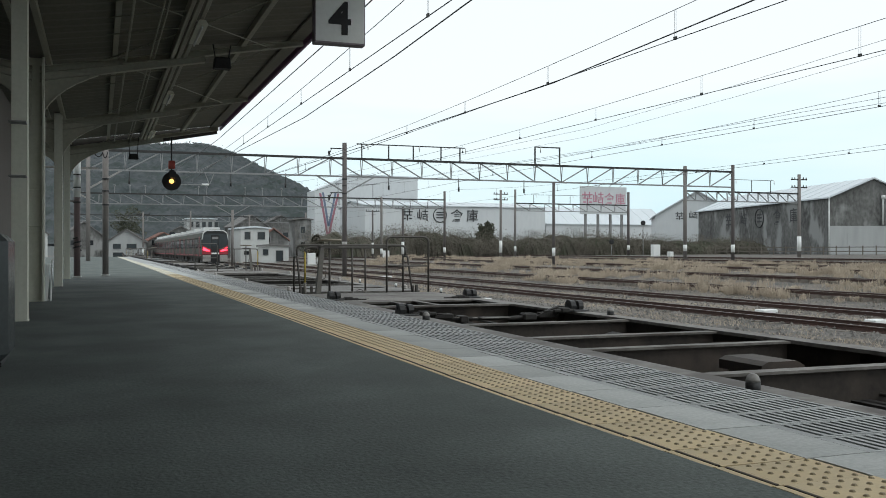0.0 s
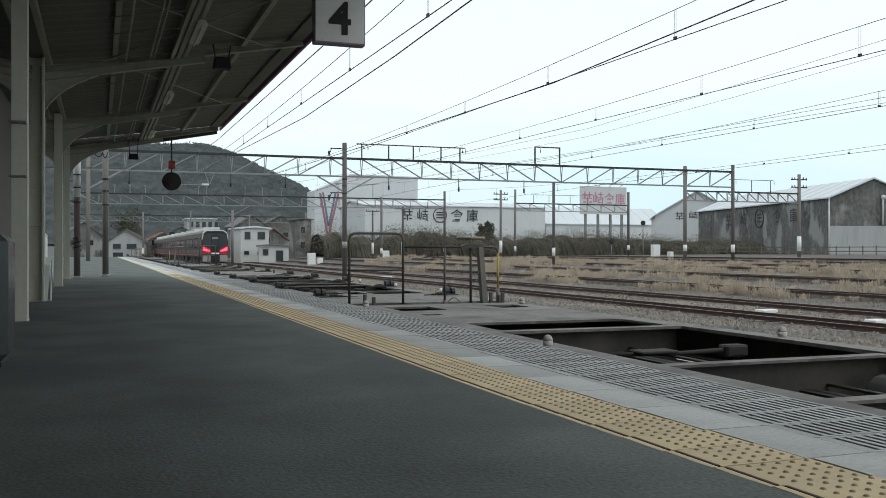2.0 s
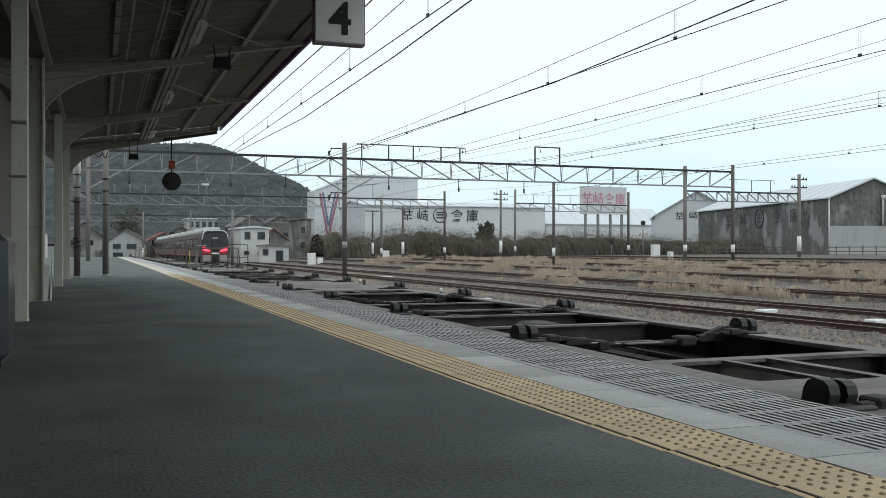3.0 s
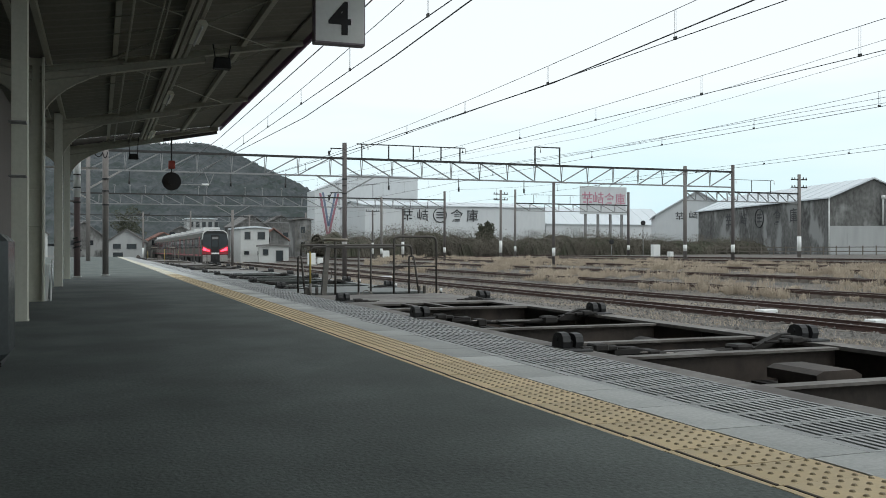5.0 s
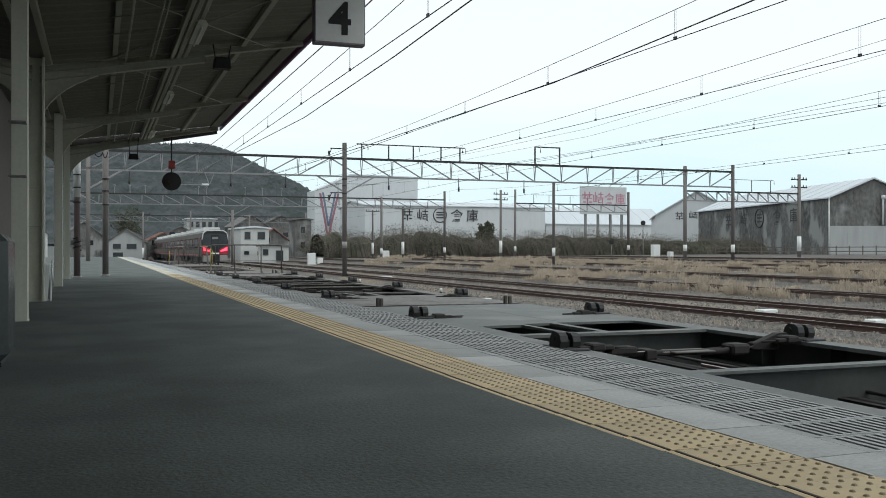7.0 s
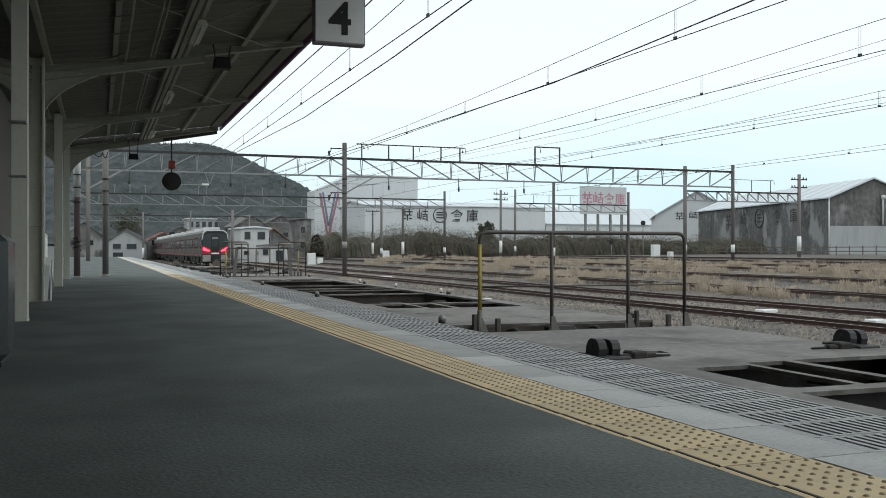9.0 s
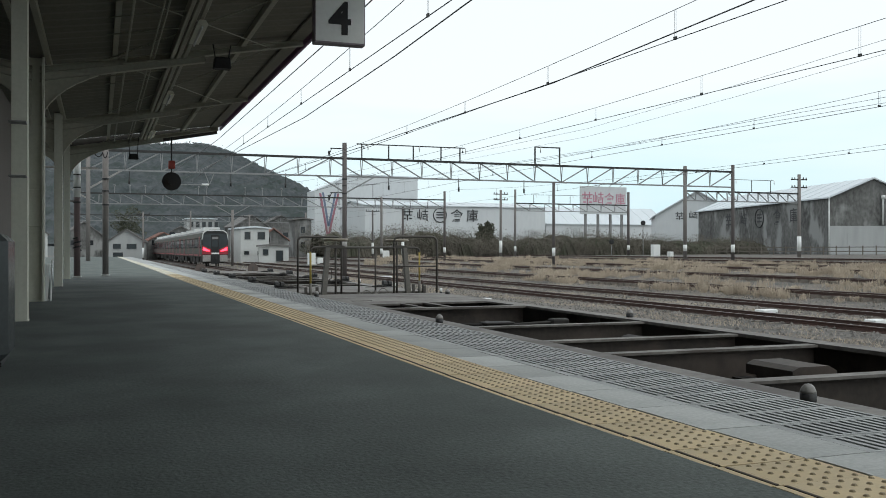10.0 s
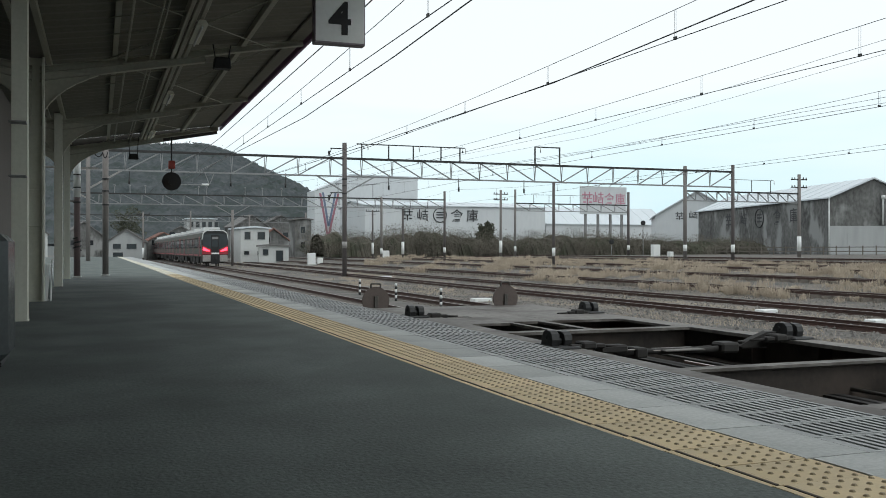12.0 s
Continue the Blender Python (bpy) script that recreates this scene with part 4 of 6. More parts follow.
def locking_gear(w, y, dm):
    """Linkage between the clamps of one line: bent rods, blocks and a raised arm to the far side."""
    bm = bmesh.new()
    tube(bm, bend([(-0.95, y - 0.10, -0.01), (-0.62, y - 0.06, -0.07), (0.35, y, -0.085), (0.72, y + 0.02, -0.06), (0.98, y, 0.035)], 0.08, 3), 0.028, 7)
    tube(bm, bend([(-0.80, y + 0.10, -0.05), (0.05, y + 0.16, -0.10), (0.60, y + 0.09, -0.06)], 0.08, 3), 0.016, 6)
    box(bm, -0.92, -0.64, y - 0.17, y - 0.02, -0.06, 0.01, 0.015)
    box(bm, -0.52, -0.40, y - 0.12, y + 0.08, -0.12, -0.03, 0.012)
    box(bm, 0.46, 0.66, y - 0.07, y + 0.12, -0.12, -0.02, 0.02)
    box(bm, 0.70, 1.02, y - 0.035, y + 0.035, -0.09, -0.01, 0.012)
    prism(bm, [(0.66, -0.06), (0.80, 0.0), (1.00, 0.07), (1.10, 0.07), (1.10, 0.03), (0.98, 0.0), (0.78, -0.08)], y - 0.05, y + 0.03)
    box(bm, 0.92, 1.08, y - 0.16, y - 0.05, -0.03, 0.025, 0.012)
    rod = part("locking_rod", bm, UNDER, w)
    bm = bmesh.new()
    box(bm, -0.22, 0.22, y - 0.13, y + 0.11, -0.075, -0.06, 0.005)
    part("wear_plate", bm, TOPS["grey"], rod, "worn grey steel plate")
    # glints on the linkage, put in as small bright metal slivers
    bm = bmesh.new()
    box(bm, -0.60, -0.53, y - 0.115, y - 0.085, -0.048, -0.040, 0.003)
    box(bm, -0.34, -0.27, y - 0.125, y - 0.10, -0.062, -0.054, 0.003)
    part("glint_sliver", bm, RAIL_TOP, rod, "small bright slivers standing in for glints")


def container_wagon(k, kind, colour, front, rear, label, pins=(), locks=LOCKS, shift=0.0, plates=(3.4, 3.4), tail=0.0, reach=0.2, pin_look="dark"):
    """k: the joint before it, counted along the train; its origin is that joint's middle on the deck.
    plates: length of the closed deck at the front and rear end; shift: slack of its couplings; tail: how far its rear end is cut back."""
    w = thing("container_wagon", label, "railway wagon", pose(LINE_X, 0, DECK), "wagons of the freight train")
    w.scale = (SLIM, 1, SLIM)
    dm, tm = DECKS[colour], TOPS[colour]
    E0, E1 = 0.30, PITCH - 0.30 - tail
    inner = (plates[0] + 1.18, PITCH - plates[1] - 1.18)
    # side sills: channel with a top flange
    for s in (-1, 1):
        bm = bmesh.new()
        x = s * (HALF - 0.12)
        box(bm, x - 0.12, x + 0.12, inner[0], inner[1], -0.035, 0.0)
        part("side_sill", bm, tm, w)
        bm = bmesh.new()
        box(bm, s * (HALF - 0.03) - 0.012, s * (HALF - 0.03) + 0.012, E0, E1, -0.34, -0.036)
        box(bm, x - 0.12, x + 0.12, E0, E1, -0.36, -0.33)
        part("sill_web", bm, dm, w)
        bm = bmesh.new()
        prism(bm, [(5.2, -0.36), (7.2, -0.62), (13.2, -0.62), (15.2, -0.36)], -0.01, 0.01, m=pose(s * (HALF - 0.10), 0, 0, 0, 0, 90))
        part("fish_belly_web", bm, dm, w)
        # short stiffeners on the inner face
        bm = bmesh.new()
        for y in (6.0, 6.9, 8.8, 11.6, 13.5, 14.4):
            box(bm, s * (HALF - 0.20), s * (HALF - 0.04), y - 0.006, y + 0.006, -0.33, -0.036)
        part("stiffeners", bm, dm, w, kind="stuff")
    for end, sg, pl in ((E0, 1, plates[0]), (E1, -1, plates[1] - tail)):
        Y = lambda d: end + sg * d
        holes = []

        def hole(x0, x1, d0, d1):
            a, b = sorted((Y(d0), Y(d1)))
            holes.append((x0, x1, a, b))
        if pin_look == "pale" and sg > 0:
            hole(-1.10, -0.45, 1.30, 1.95)
            hole(0.40, 1.06, 1.40, 2.0)
            hole(-1.10, -0.75, 2.34, 2.42)
        elif pin_look == "pale":
            hole(-1.08, -0.38, 0.55, 1.40)
            hole(0.56, 1.06, 0.55, 1.20)
            hole(-1.06, -0.80, 2.1, 2.35)
        elif kind == "A":
            hole(-0.98, -0.60, 2.05, 2.2)
        else:
            hole(-1.10, -0.72, 2.3, 2.48) if sg < 0 else hole(-1.05, -0.75, 1.96, 2.04)
        d = pl - 0.30
        if kind == "B" and pin_look == "pale":
            cuts = ((-1.06, 1.06, d + 0.02, d + 1.02),)
        else:
            cuts = ((-1.06, -0.53, d, d + 1.02), (-0.46, -0.10, d - 0.12, d + 1.02), (0.0, 1.06, d - 0.15, d + 1.02))
        for c in cuts:
            hole(*c)
        # plate seams
        hole(0.116, 0.123, 0.05, d - 0.3)
        hole(-1.2, 0.05, 1.02 if sg > 0 else 1.58, 1.026 if sg > 0 else 1.586)
        bm = bmesh.new()
        a, b = sorted((Y(0), Y(d + 1.18)))
        deck_plate(bm, a, b, holes)
        for x0, x1, d0, d1 in cuts:
            for x, sx in ((x0, 1), (x1, -1)):
                if abs(x) > 0.9:
                    corner(bm, x, Y(d0), sx, sg)
                    corner(bm, x, Y(d1), sx, -sg)
        part("deck_plate", bm, tm, w)
        bm = bmesh.new()
        a, b = sorted((Y(0.0), Y(0.06)))
        box(bm, -HALF, HALF, a, b, -0.36, -0.031, 0.008)
        part("end_beam", bm, dm, w)
        # bolster under the plate and the deep beam behind its holes
        bm = bmesh.new()
        a, b = sorted((Y(2.3), Y(2.6)))
        box(bm, -1.2, 1.2, a, b, -0.32, -0.034, 0.01)
        part("bolster", bm, dm, w)
        bm = bmesh.new()
        a, b = sorted((Y(d + 1.06), Y(d + 1.085)))
        box(bm, -1.13, 1.13, a, b, -0.42, -0.034)
        part("beam_web", bm, dm, w)
        # coupler
        bm = bmesh.new()
        box(bm, -0.1, 0.1, min(Y(-0.27), Y(0.3)), max(Y(-0.27), Y(0.3)), -0.26, -0.04, 0.03)
        box(bm, -0.16, 0.16, min(Y(-0.29), Y(-0.1)), max(Y(-0.29), Y(-0.1)), -0.30, -0.02, 0.04)
        part("coupler", bm, UNDER, w)
        # sagging air hoses beside it
        for x in (-0.62, 0.45):
            bm = bmesh.new()
            tube(bm, bend([(x, Y(0.02), -0.10), (x + 0.04, Y(-0.12), -0.05), (x + 0.12, Y(-0.24), -0.22)], 0.06), 0.03, 7)
            part("air_hose", bm, BLACK, w)
    for y in (7.95, 9.65, 10.75, 12.45):
        cross_beam(w, y, dm, tm)
    bm = bmesh.new()
    for x in (-0.30, 0.30):
        box(bm, x - 0.02, x + 0.02, E0 + 0.1, E1 - 0.1, -0.62, -0.27)
        box(bm, x - 0.09, x + 0.09, E0 + 0.1, E1 - 0.1, -0.30, -0.27)
    part("centre_sill", bm, UNDER, w)
    # hooded valve box between the middle beams, with its foot
    bm = bmesh.new()
    prism(bm, [(0.0, -0.17), (0.0, -0.09), (0.07, -0.06), (0.36, -0.06), (0.44, -0.10), (0.44, -0.17)], 8.66, 9.20)
    box(bm, 0.06, 0.36, 8.72, 9.14, -0.28, -0.17)
    part("valve_box", bm, dm, w, "hooded steel box")
    # brake cylinder, reservoir and pipes down in the frame
    bm = bmesh.new()
    tube(bm, [(0.72, 11.0, -0.32), (0.72, 12.1, -0.32)], 0.2, 16)
    part("air_tank", bm, UNDER, w)
    bm = bmesh.new()
    tube(bm, [(-0.7, 12.8, -0.36), (-0.7, 13.5, -0.36)], 0.16, 14)
    box(bm, -0.85, -0.55, 13.5, 13.75, -0.44, -0.28, 0.02)
    part("brake_cylinder", bm, UNDER, w)
    bm = bmesh.new()
    tube(bm, [(-0.55, E0 + 0.4, -0.20), (-0.55, E1 - 0.4, -0.20)], 0.022, 6)
    tube(bm, [(0.5, E0 + 0.4, -0.24), (0.5, E1 - 0.4, -0.24)], 0.018, 6)
    part("brake_pipe", bm, PIPE, w)
    for y in (3.15, PITCH - 3.15):
        bogie(w, y)
    for y in (LOCKS[1], LOCKS[2], LOCKS[3]):
        if kind == "A" and y in locks:
            locking_gear(w, y, dm)
        else:
            # folded-away gear of a line not in use
            bm = bmesh.new()
            tube(bm, [(-0.9, y + 0.02, -0.12), (0.2, y + 0.05, -0.15), (0.95, y, -0.12)], 0.024, 6)
            box(bm, -0.30, 0.12, y - 0.12, y + 0.12, -0.13, -0.10, 0.01)
            box(bm, 0.72, 0.98, y - 0.06, y + 0.10, -0.20, -0.08, 0.02)
            part("locking_rod", bm, UNDER, w)
    if kind == "A":
        for y in locks:
            clamp(w, -1.29, y, 1)
            clamp(w, 1.26, y, -1)
    for y in pins:
        for x in (-1.31, 1.31):
            pin(w, x, y, pin_look)
    # step ledge below the deck on which the end rails stand
    if rear in ("brake", "frame"):
        bm = bmesh.new()
        box(bm, -HALF, HALF, E1 + 0.004, E1 + 0.07 + max(reach, 0.0), -0.15, -0.115, 0.006)
        part("end_ledge", bm, UNDER, w)
    if front == "hoops":
        bm = bmesh.new()
        box(bm, -HALF, HALF, E0 - 0.50, E0 - 0.004, -0.15, -0.115, 0.006)
        part("end_ledge", bm, UNDER, w)
    {"none": lambda: None, "plain": lambda: plain_end(w, E0 - 0.05, 1), "hoops": lambda: side_hoops(w, E0 - 0.18),
     "brake": lambda: brake_end(w, E0 - 0.02, -1)}[front]()
    {"none": lambda: None, "plain": lambda: plain_end(w, E1 + 0.05, -1), "brake": lambda: brake_end(w, E1 + reach, 1),
     "frame": lambda: full_frame(w, E1 + reach), "discs": lambda: tail_discs(w, E1 - 0.02)}[rear]()
    WAGONS.append((w, k, shift))
    return w


WAGONS = []
container_wagon(-4, "A", "brown", "none", "brake", "empty brown container flat wagon with clamps and brake wheel end", (7.2, 13.1), LOCKS[3:], 0.15, reach=0.12, pin_look="capped")
container_wagon(-3, "B", "grey", "hoops", "plain", "empty grey container flat wagon with pale guide pins", (1.08, 6.9, 13.87, 19.73), (), 0.3, (3.4, 3.95), pin_look="pale")
container_wagon(-2, "A", "grey", "brake", "plain", "empty grey container flat wagon with clamps and end hoop", shift=0.2)
container_wagon(-1, "A", "brown", "plain", "brake", "empty brown container flat wagon with clamps and brake wheel", shift=-0.35, reach=0.25)
container_wagon(0, "A", "green", "hoops", "plain", "empty dark green container flat wagon with black clamps", plates=(3.4, 4.0))
container_wagon(1, "A", "grey", "plain", "frame", "empty grey container flat wagon with a full end rail", shift=-0.33)
container_wagon(2, "B", "brown", "plain", "brake", "empty brown container flat wagon with capped guide pins", (0.64, 7.09, 12.99, 19.4), (), plates=(3.4, 3.6), reach=-0.02, pin_look="capped")
container_wagon(3, "A", "brown", "brake", "discs", "last empty brown container flat wagon with round tail boards", shift=0.25, plates=(3.4, 3.85), tail=0.38)

# ---- added unseen walls behind and beside the camera, to darken the canopy's underside ----
def shading_walls():
    m = mat("added_wall_render", (0.32, 0.31, 0.28), (0.24, 0.23, 0.21), 0.85)
    bm = bmesh.new()
    box(bm, -5.6, -5.25, -14, 26, -1.3, 3.9)
    solid("wall_west", bm, m, "unseen plain wall added to block light", "wall", kind="structure")
    bm = bmesh.new()
    box(bm, -5.2, 1.6, -9.3, -9.0, 0, 3.4)
    solid("wall_south", bm, m, "unseen plain wall added to block light", "wall", kind="structure")


shading_walls()


# ---- parked passenger train ----
STAINLESS = mat("dull_stainless_body", (0.135, 0.135, 0.122), (0.085, 0.085, 0.077), 0.85, metal=0.0, spec=0.15, grain=8, stain=0.8, bump=0.03)
CRIMSON = mat("crimson_stripe", (0.30, 0.022, 0.035), (0.22, 0.018, 0.028), 0.45, bump=0.03)
ROOF_GREY = mat("grey_car_roof", (0.15, 0.15, 0.148), (0.10, 0.10, 0.098), 0.7)
SIDE_BAND = mat("dull_dark_band", (0.03, 0.032, 0.033), (0.022, 0.023, 0.024), 0.9, bump=0, spec=0.05)
PALE_UNIT = mat("pale_roof_unit", (0.62, 0.63, 0.62), (0.5, 0.5, 0.5), 0.55)
TAIL = glow("red_tail_lamp", (1.0, 0.03, 0.06), 5.0)


def passenger_car(y, lead):
    t = thing("passenger_car", "grey and crimson electric passenger car, parked, red tail lamps lit" if lead else "grey passenger car with crimson door edges, parked",
              "train", pose(12.3, y, -1.11), "cars of the parked train")
    t.scale = (1, 1, 1.13)
    L, w = 19.6, 1.47
    prof = [(-w + 0.08, 0.95), (-w, 1.3), (-w, 2.9), (-w + 0.12, 3.35), (-w + 0.45, 3.58), (-0.6, 3.68), (0.6, 3.68),
            (w - 0.45, 3.58), (w - 0.12, 3.35), (w, 2.9), (w, 1.3), (w - 0.08, 0.95)]
    bm = bmesh.new()
    prism(bm, prof, 0.25 if lead else 0.0, L)
    part("body", bm, STAINLESS, t)
    bm = bmesh.new()
    prism(bm, [(-w + 0.10, 3.36), (-w + 0.45, 3.60), (-0.6, 3.70), (0.6, 3.70), (w - 0.45, 3.60), (w - 0.10, 3.36)], 0.3, L)
    part("roof", bm, ROOF_GREY, t)
    for s in (-1, 1):
        for d in (3.2, 9.8, 16.4):
            bm = bmesh.new()
            box(bm, s * w - 0.012, s * w + 0.012, d - 0.65, d + 0.65, 1.05, 2.92)
            door = part("door", bm, STAINLESS, t)
            for q in (-0.33, 0.33):
                bm = bmesh.new()
                box(bm, s * w - 0.018, s * w + 0.018, d + q - 0.22, d + q + 0.22, 1.85, 2.75)
                part("door_window", bm, GLASS, door)
            for q in (-0.75, 0.75):
                bm = bmesh.new()
                box(bm, s * w - 0.015, s * w + 0.015, d + q - 0.10, d + q + 0.10, 1.0, 3.0)
                part("door_edge", bm, CRIMSON, door, "crimson edge band")
        for d0, d1 in ((4.6, 6.4), (6.6, 8.4), (11.2, 13.0), (13.2, 15.0), (0.8, 2.0), (17.6, 18.9)):
            bm = bmesh.new()
            box(bm, s * w - 0.014, s * w + 0.014, d0, d1, 1.95, 2.80)
            part("window", bm, GLASS, t)
        bm = bmesh.new()
        box(bm, s * w - 0.006, s * w + 0.006, 0.6, L - 0.4, 1.85, 2.88)
        part("window_band", bm, SIDE_BAND, t, "dark window band")
        bm = bmesh.new()
        box(bm, s * w - 0.007, s * w + 0.007, 0.6, L - 0.3, 1.06, 1.20)
        part("sill_stripe", bm, CRIMSON, t, "crimson stripe along the sill")
    for d in (5.0, 14.5):
        bm = bmesh.new()
        prism(bm, [(-0.95, 3.6), (-0.85, 4.0), (0.85, 4.0), (0.95, 3.6)], d - 1.8, d + 1.8)
        part("roof_unit", bm, PALE_UNIT, t)
    bm = bmesh.new()
    for d in (1.6, 6.0, 10.0, 13.5):
        box(bm, -1.25, 1.25, d, d + 2.6, 0.35, 0.95, 0.03)
    box(bm, -1.1, 1.1, 0.6, L - 0.3, 0.75, 0.98)
    part("underfloor_gear", bm, UNDER, t)
    for d in (3.0, 16.6):
        bm = bmesh.new()
        for s in (-1, 1):
            for q in (-1.05, 1.05):
                tube(bm, [(s * 0.5, d + q, 0.43), (s * 0.62, d + q, 0.43)], 0.42, 16)
            box(bm, s * 0.85 - 0.05, s * 0.85 + 0.05, d - 1.4, d + 1.4, 0.38, 0.56)
        part("bogie", bm, UNDER, t)
    if not lead:
        return
    # front: black mask, windscreen panes, white lower panel, crimson wedges, lamps, coupler and skirt
    bm = bmesh.new()
    prism(bm, [(-1.40, 0.55), (-1.45, 1.3), (-1.45, 2.9), (-1.3, 3.35), (-0.9, 3.6), (0.9, 3.6), (1.3, 3.35), (1.45, 2.9), (1.45, 1.3), (1.40, 0.55)], 0.05, 0.26)
    nose = part("front_panel", bm, BLACK, t)
    bm = bmesh.new()
    prism(bm, [(-1.36, 1.95), (-1.38, 2.9), (-1.2, 3.3), (1.2, 3.3), (1.38, 2.9), (1.36, 1.95), (0.8, 1.75), (-0.8, 1.75)], 0.02, 0.06)
    part("windscreen", bm, GLASS, nose)
    bm = bmesh.new()
    prism(bm, [(-1.47, 2.7), (-1.34, 3.40), (-0.95, 3.66), (0.95, 3.66), (1.34, 3.40), (1.47, 2.7), (1.40, 2.7), (1.26, 3.33), (0.9, 3.56), (-0.9, 3.56), (-1.26, 3.33), (-1.40, 2.7)], 0.0, 0.3)
    part("front_rim", bm, PALE_UNIT, nose, "pale rim over the cab")
    bm = bmesh.new()
    box(bm, -0.42, 0.42, 0.0, 0.05, 1.2, 3.15, 0.02)
    part("front_door", bm, BLACK, nose)
    bm = bmesh.new()
    box(bm, -0.32, 0.32, -0.008, 0.0, 1.95, 2.68, 0.01)
    part("door_window", bm, GLASS, nose)
    bm = bmesh.new()
    prism(bm, [(-1.44, 1.22), (-1.46, 1.75), (-1.38, 2.05), (-0.75, 1.72), (0.75, 1.72), (1.38, 2.05), (1.46, 1.75), (1.44, 1.22)], 0.03, 0.058)
    part("front_band", bm, CRIMSON, nose, "crimson band round the lamps")
    bm = bmesh.new()
    box(bm, -0.34, 0.34, -0.012, 0.0, 2.75, 2.98)
    part("destination_board", bm, STEEL_GREY, nose)
    for s in (-1, 1):
        bm = bmesh.new()
        prism(bm, [(s * 0.45, 1.35), (s * 1.38, 1.45), (s * 1.40, 2.15), (s * 1.18, 2.0), (s * 0.46, 1.75)], 0.0, 0.045)
        part("front_wedge", bm, CRIMSON, nose, "crimson wedge panel")
        bm = bmesh.new()
        prism(bm, [(s * 0.62, 1.50), (s * 1.30, 1.62), (s * 1.36, 1.95), (s * 1.1, 1.85), (s * 0.60, 1.62)], -0.03, 0.0)
        part("tail_lamp", bm, TAIL, nose, "glowing red tail lamp")
        bm = bmesh.new()
        box(bm, min(s * 0.5, s * 1.38), max(s * 0.5, s * 1.38), -0.01, 0.05, 0.5, 1.16, 0.05)
        part("lower_panel", bm, DULL_CAP, nose, "grey lower panel")
    bm = bmesh.new()
    box(bm, -0.42, 0.42, -0.03, 0.02, 1.24, 1.40, 0.02)
    part("crest_panel", bm, WHITE, nose)
    bm = bmesh.new()
    box(bm, -0.15, 0.15, -0.4, 0.1, 0.7, 1.0, 0.03)
    box(bm, -0.45, 0.45, -0.02, 0.06, 0.3, 1.15, 0.03)
    part("coupler", bm, BLACK, nose)


for i in range(5):
    passenger_car(107.5 + 20.1 * i, i == 0)


# ---- buildings ----
WALL_WHITE = mat("pale_corrugated_wall", (0.58, 0.60, 0.61), (0.48, 0.50, 0.52), 0.7, grain=1.5, stain=0.08, stretch=(1, 1, 0.3), bump=0.1)
WALL_GREY = mat("stained_grey_wall", (0.185, 0.185, 0.18), (0.055, 0.055, 0.053), 0.9, grain=2.2, stain=0.22, amount=1.0, stretch=(1, 1, 0.6), bump=0.1,
                third=(0.27, 0.275, 0.27), third_scale=0.3, third_cut=(0.52, 0.62))
WALL_LIGHT = mat("pale_lower_wall", (0.40, 0.41, 0.41), (0.27, 0.28, 0.28), 0.85, grain=0.8, stain=0.2, stretch=(1, 1, 0.2))
ROOF_PALE = mat("pale_metal_roof", (0.62, 0.66, 0.69), (0.50, 0.54, 0.57), 0.5, metal=0.2, grain=2, stain=0.1, bump=0.03)
ROOF_TILE = mat("grey_roof_tile", (0.16, 0.155, 0.15), (0.10, 0.095, 0.09), 0.7, grain=3, stain=0.5)
ROOF_RED = mat("red_brown_roof", (0.22, 0.11, 0.085), (0.15, 0.08, 0.065), 0.7, grain=3, stain=0.5)
PLASTER = mat("white_house_plaster", (0.55, 0.56, 0.55), (0.43, 0.44, 0.43), 0.8, grain=2, stain=0.3)
INK = mat("faded_dark_sign_paint", (0.04, 0.042, 0.045), (0.03, 0.03, 0.033), 0.7, grain=1, stain=0.3)
SIGN_RED = mat("faded_red_sign_paint", (0.52, 0.25, 0.32), (0.46, 0.24, 0.30), 0.7, grain=1, stain=0.3)
LOGO_RED = mat("emblem_red", (0.33, 0.14, 0.18), (0.28, 0.13, 0.16), 0.6)
LOGO_BLUE = mat("emblem_blue", (0.15, 0.19, 0.27), (0.13, 0.16, 0.23), 0.6)


def shed(name, label, m, width, length, base, eave, ridge, wall, roof, overhang=0.4, category="warehouse", lower=None):
    """Gabled building: x across the gable, y along the ridge, gables at y = 0 and y = length."""
    t = thing(name, label, category, m)
    gable = [(0, base), (0, eave), (width / 2, ridge), (width, eave), (width, base)]
    for y in (0.0, length - 0.3):
        bm = bmesh.new()
        prism(bm, gable, y, y + 0.3)
        part("gable_wall", bm, wall, t)
    for x in (0.0, width - 0.3):
        bm = bmesh.new()
        box(bm, x, x + 0.3, 0.3, length - 0.3, base, eave)
        part("side_wall", bm, wall, t)
    for s in (0, 1):
        bm = bmesh.new()
        slope = (ridge - eave) / (width / 2)
        xo = -overhang
        a = [(xo, eave - overhang * slope + 0.05), (width / 2, ridge + 0.05), (width / 2, ridge + 0.25), (xo, eave - overhang * slope + 0.25)]
        if s:
            a = [(width - x, z) for x, z in a]
        prism(bm, a, -overhang, length + overhang)
        part("roof", bm, roof, t)
        bm = bmesh.new()
        n = max(3, int(length / 3.5))
        for k in range(n + 1):
            y = length * k / n
            p, q = (a[3][0], a[3][1] + 0.02), (a[2][0], a[2][1] + 0.02)
            bar(bm, (p[0], y, p[1]), (q[0], y, q[1]), 0.12, 0.08)
        part("roof_seams", bm, roof, t, kind="stuff")
    if lower:
        bm = bmesh.new()
        box(bm, -0.004, width + 0.004, -0.05, 0.0, base, base + lower)
        part("lower_cladding", bm, WALL_LIGHT, t)
    return t


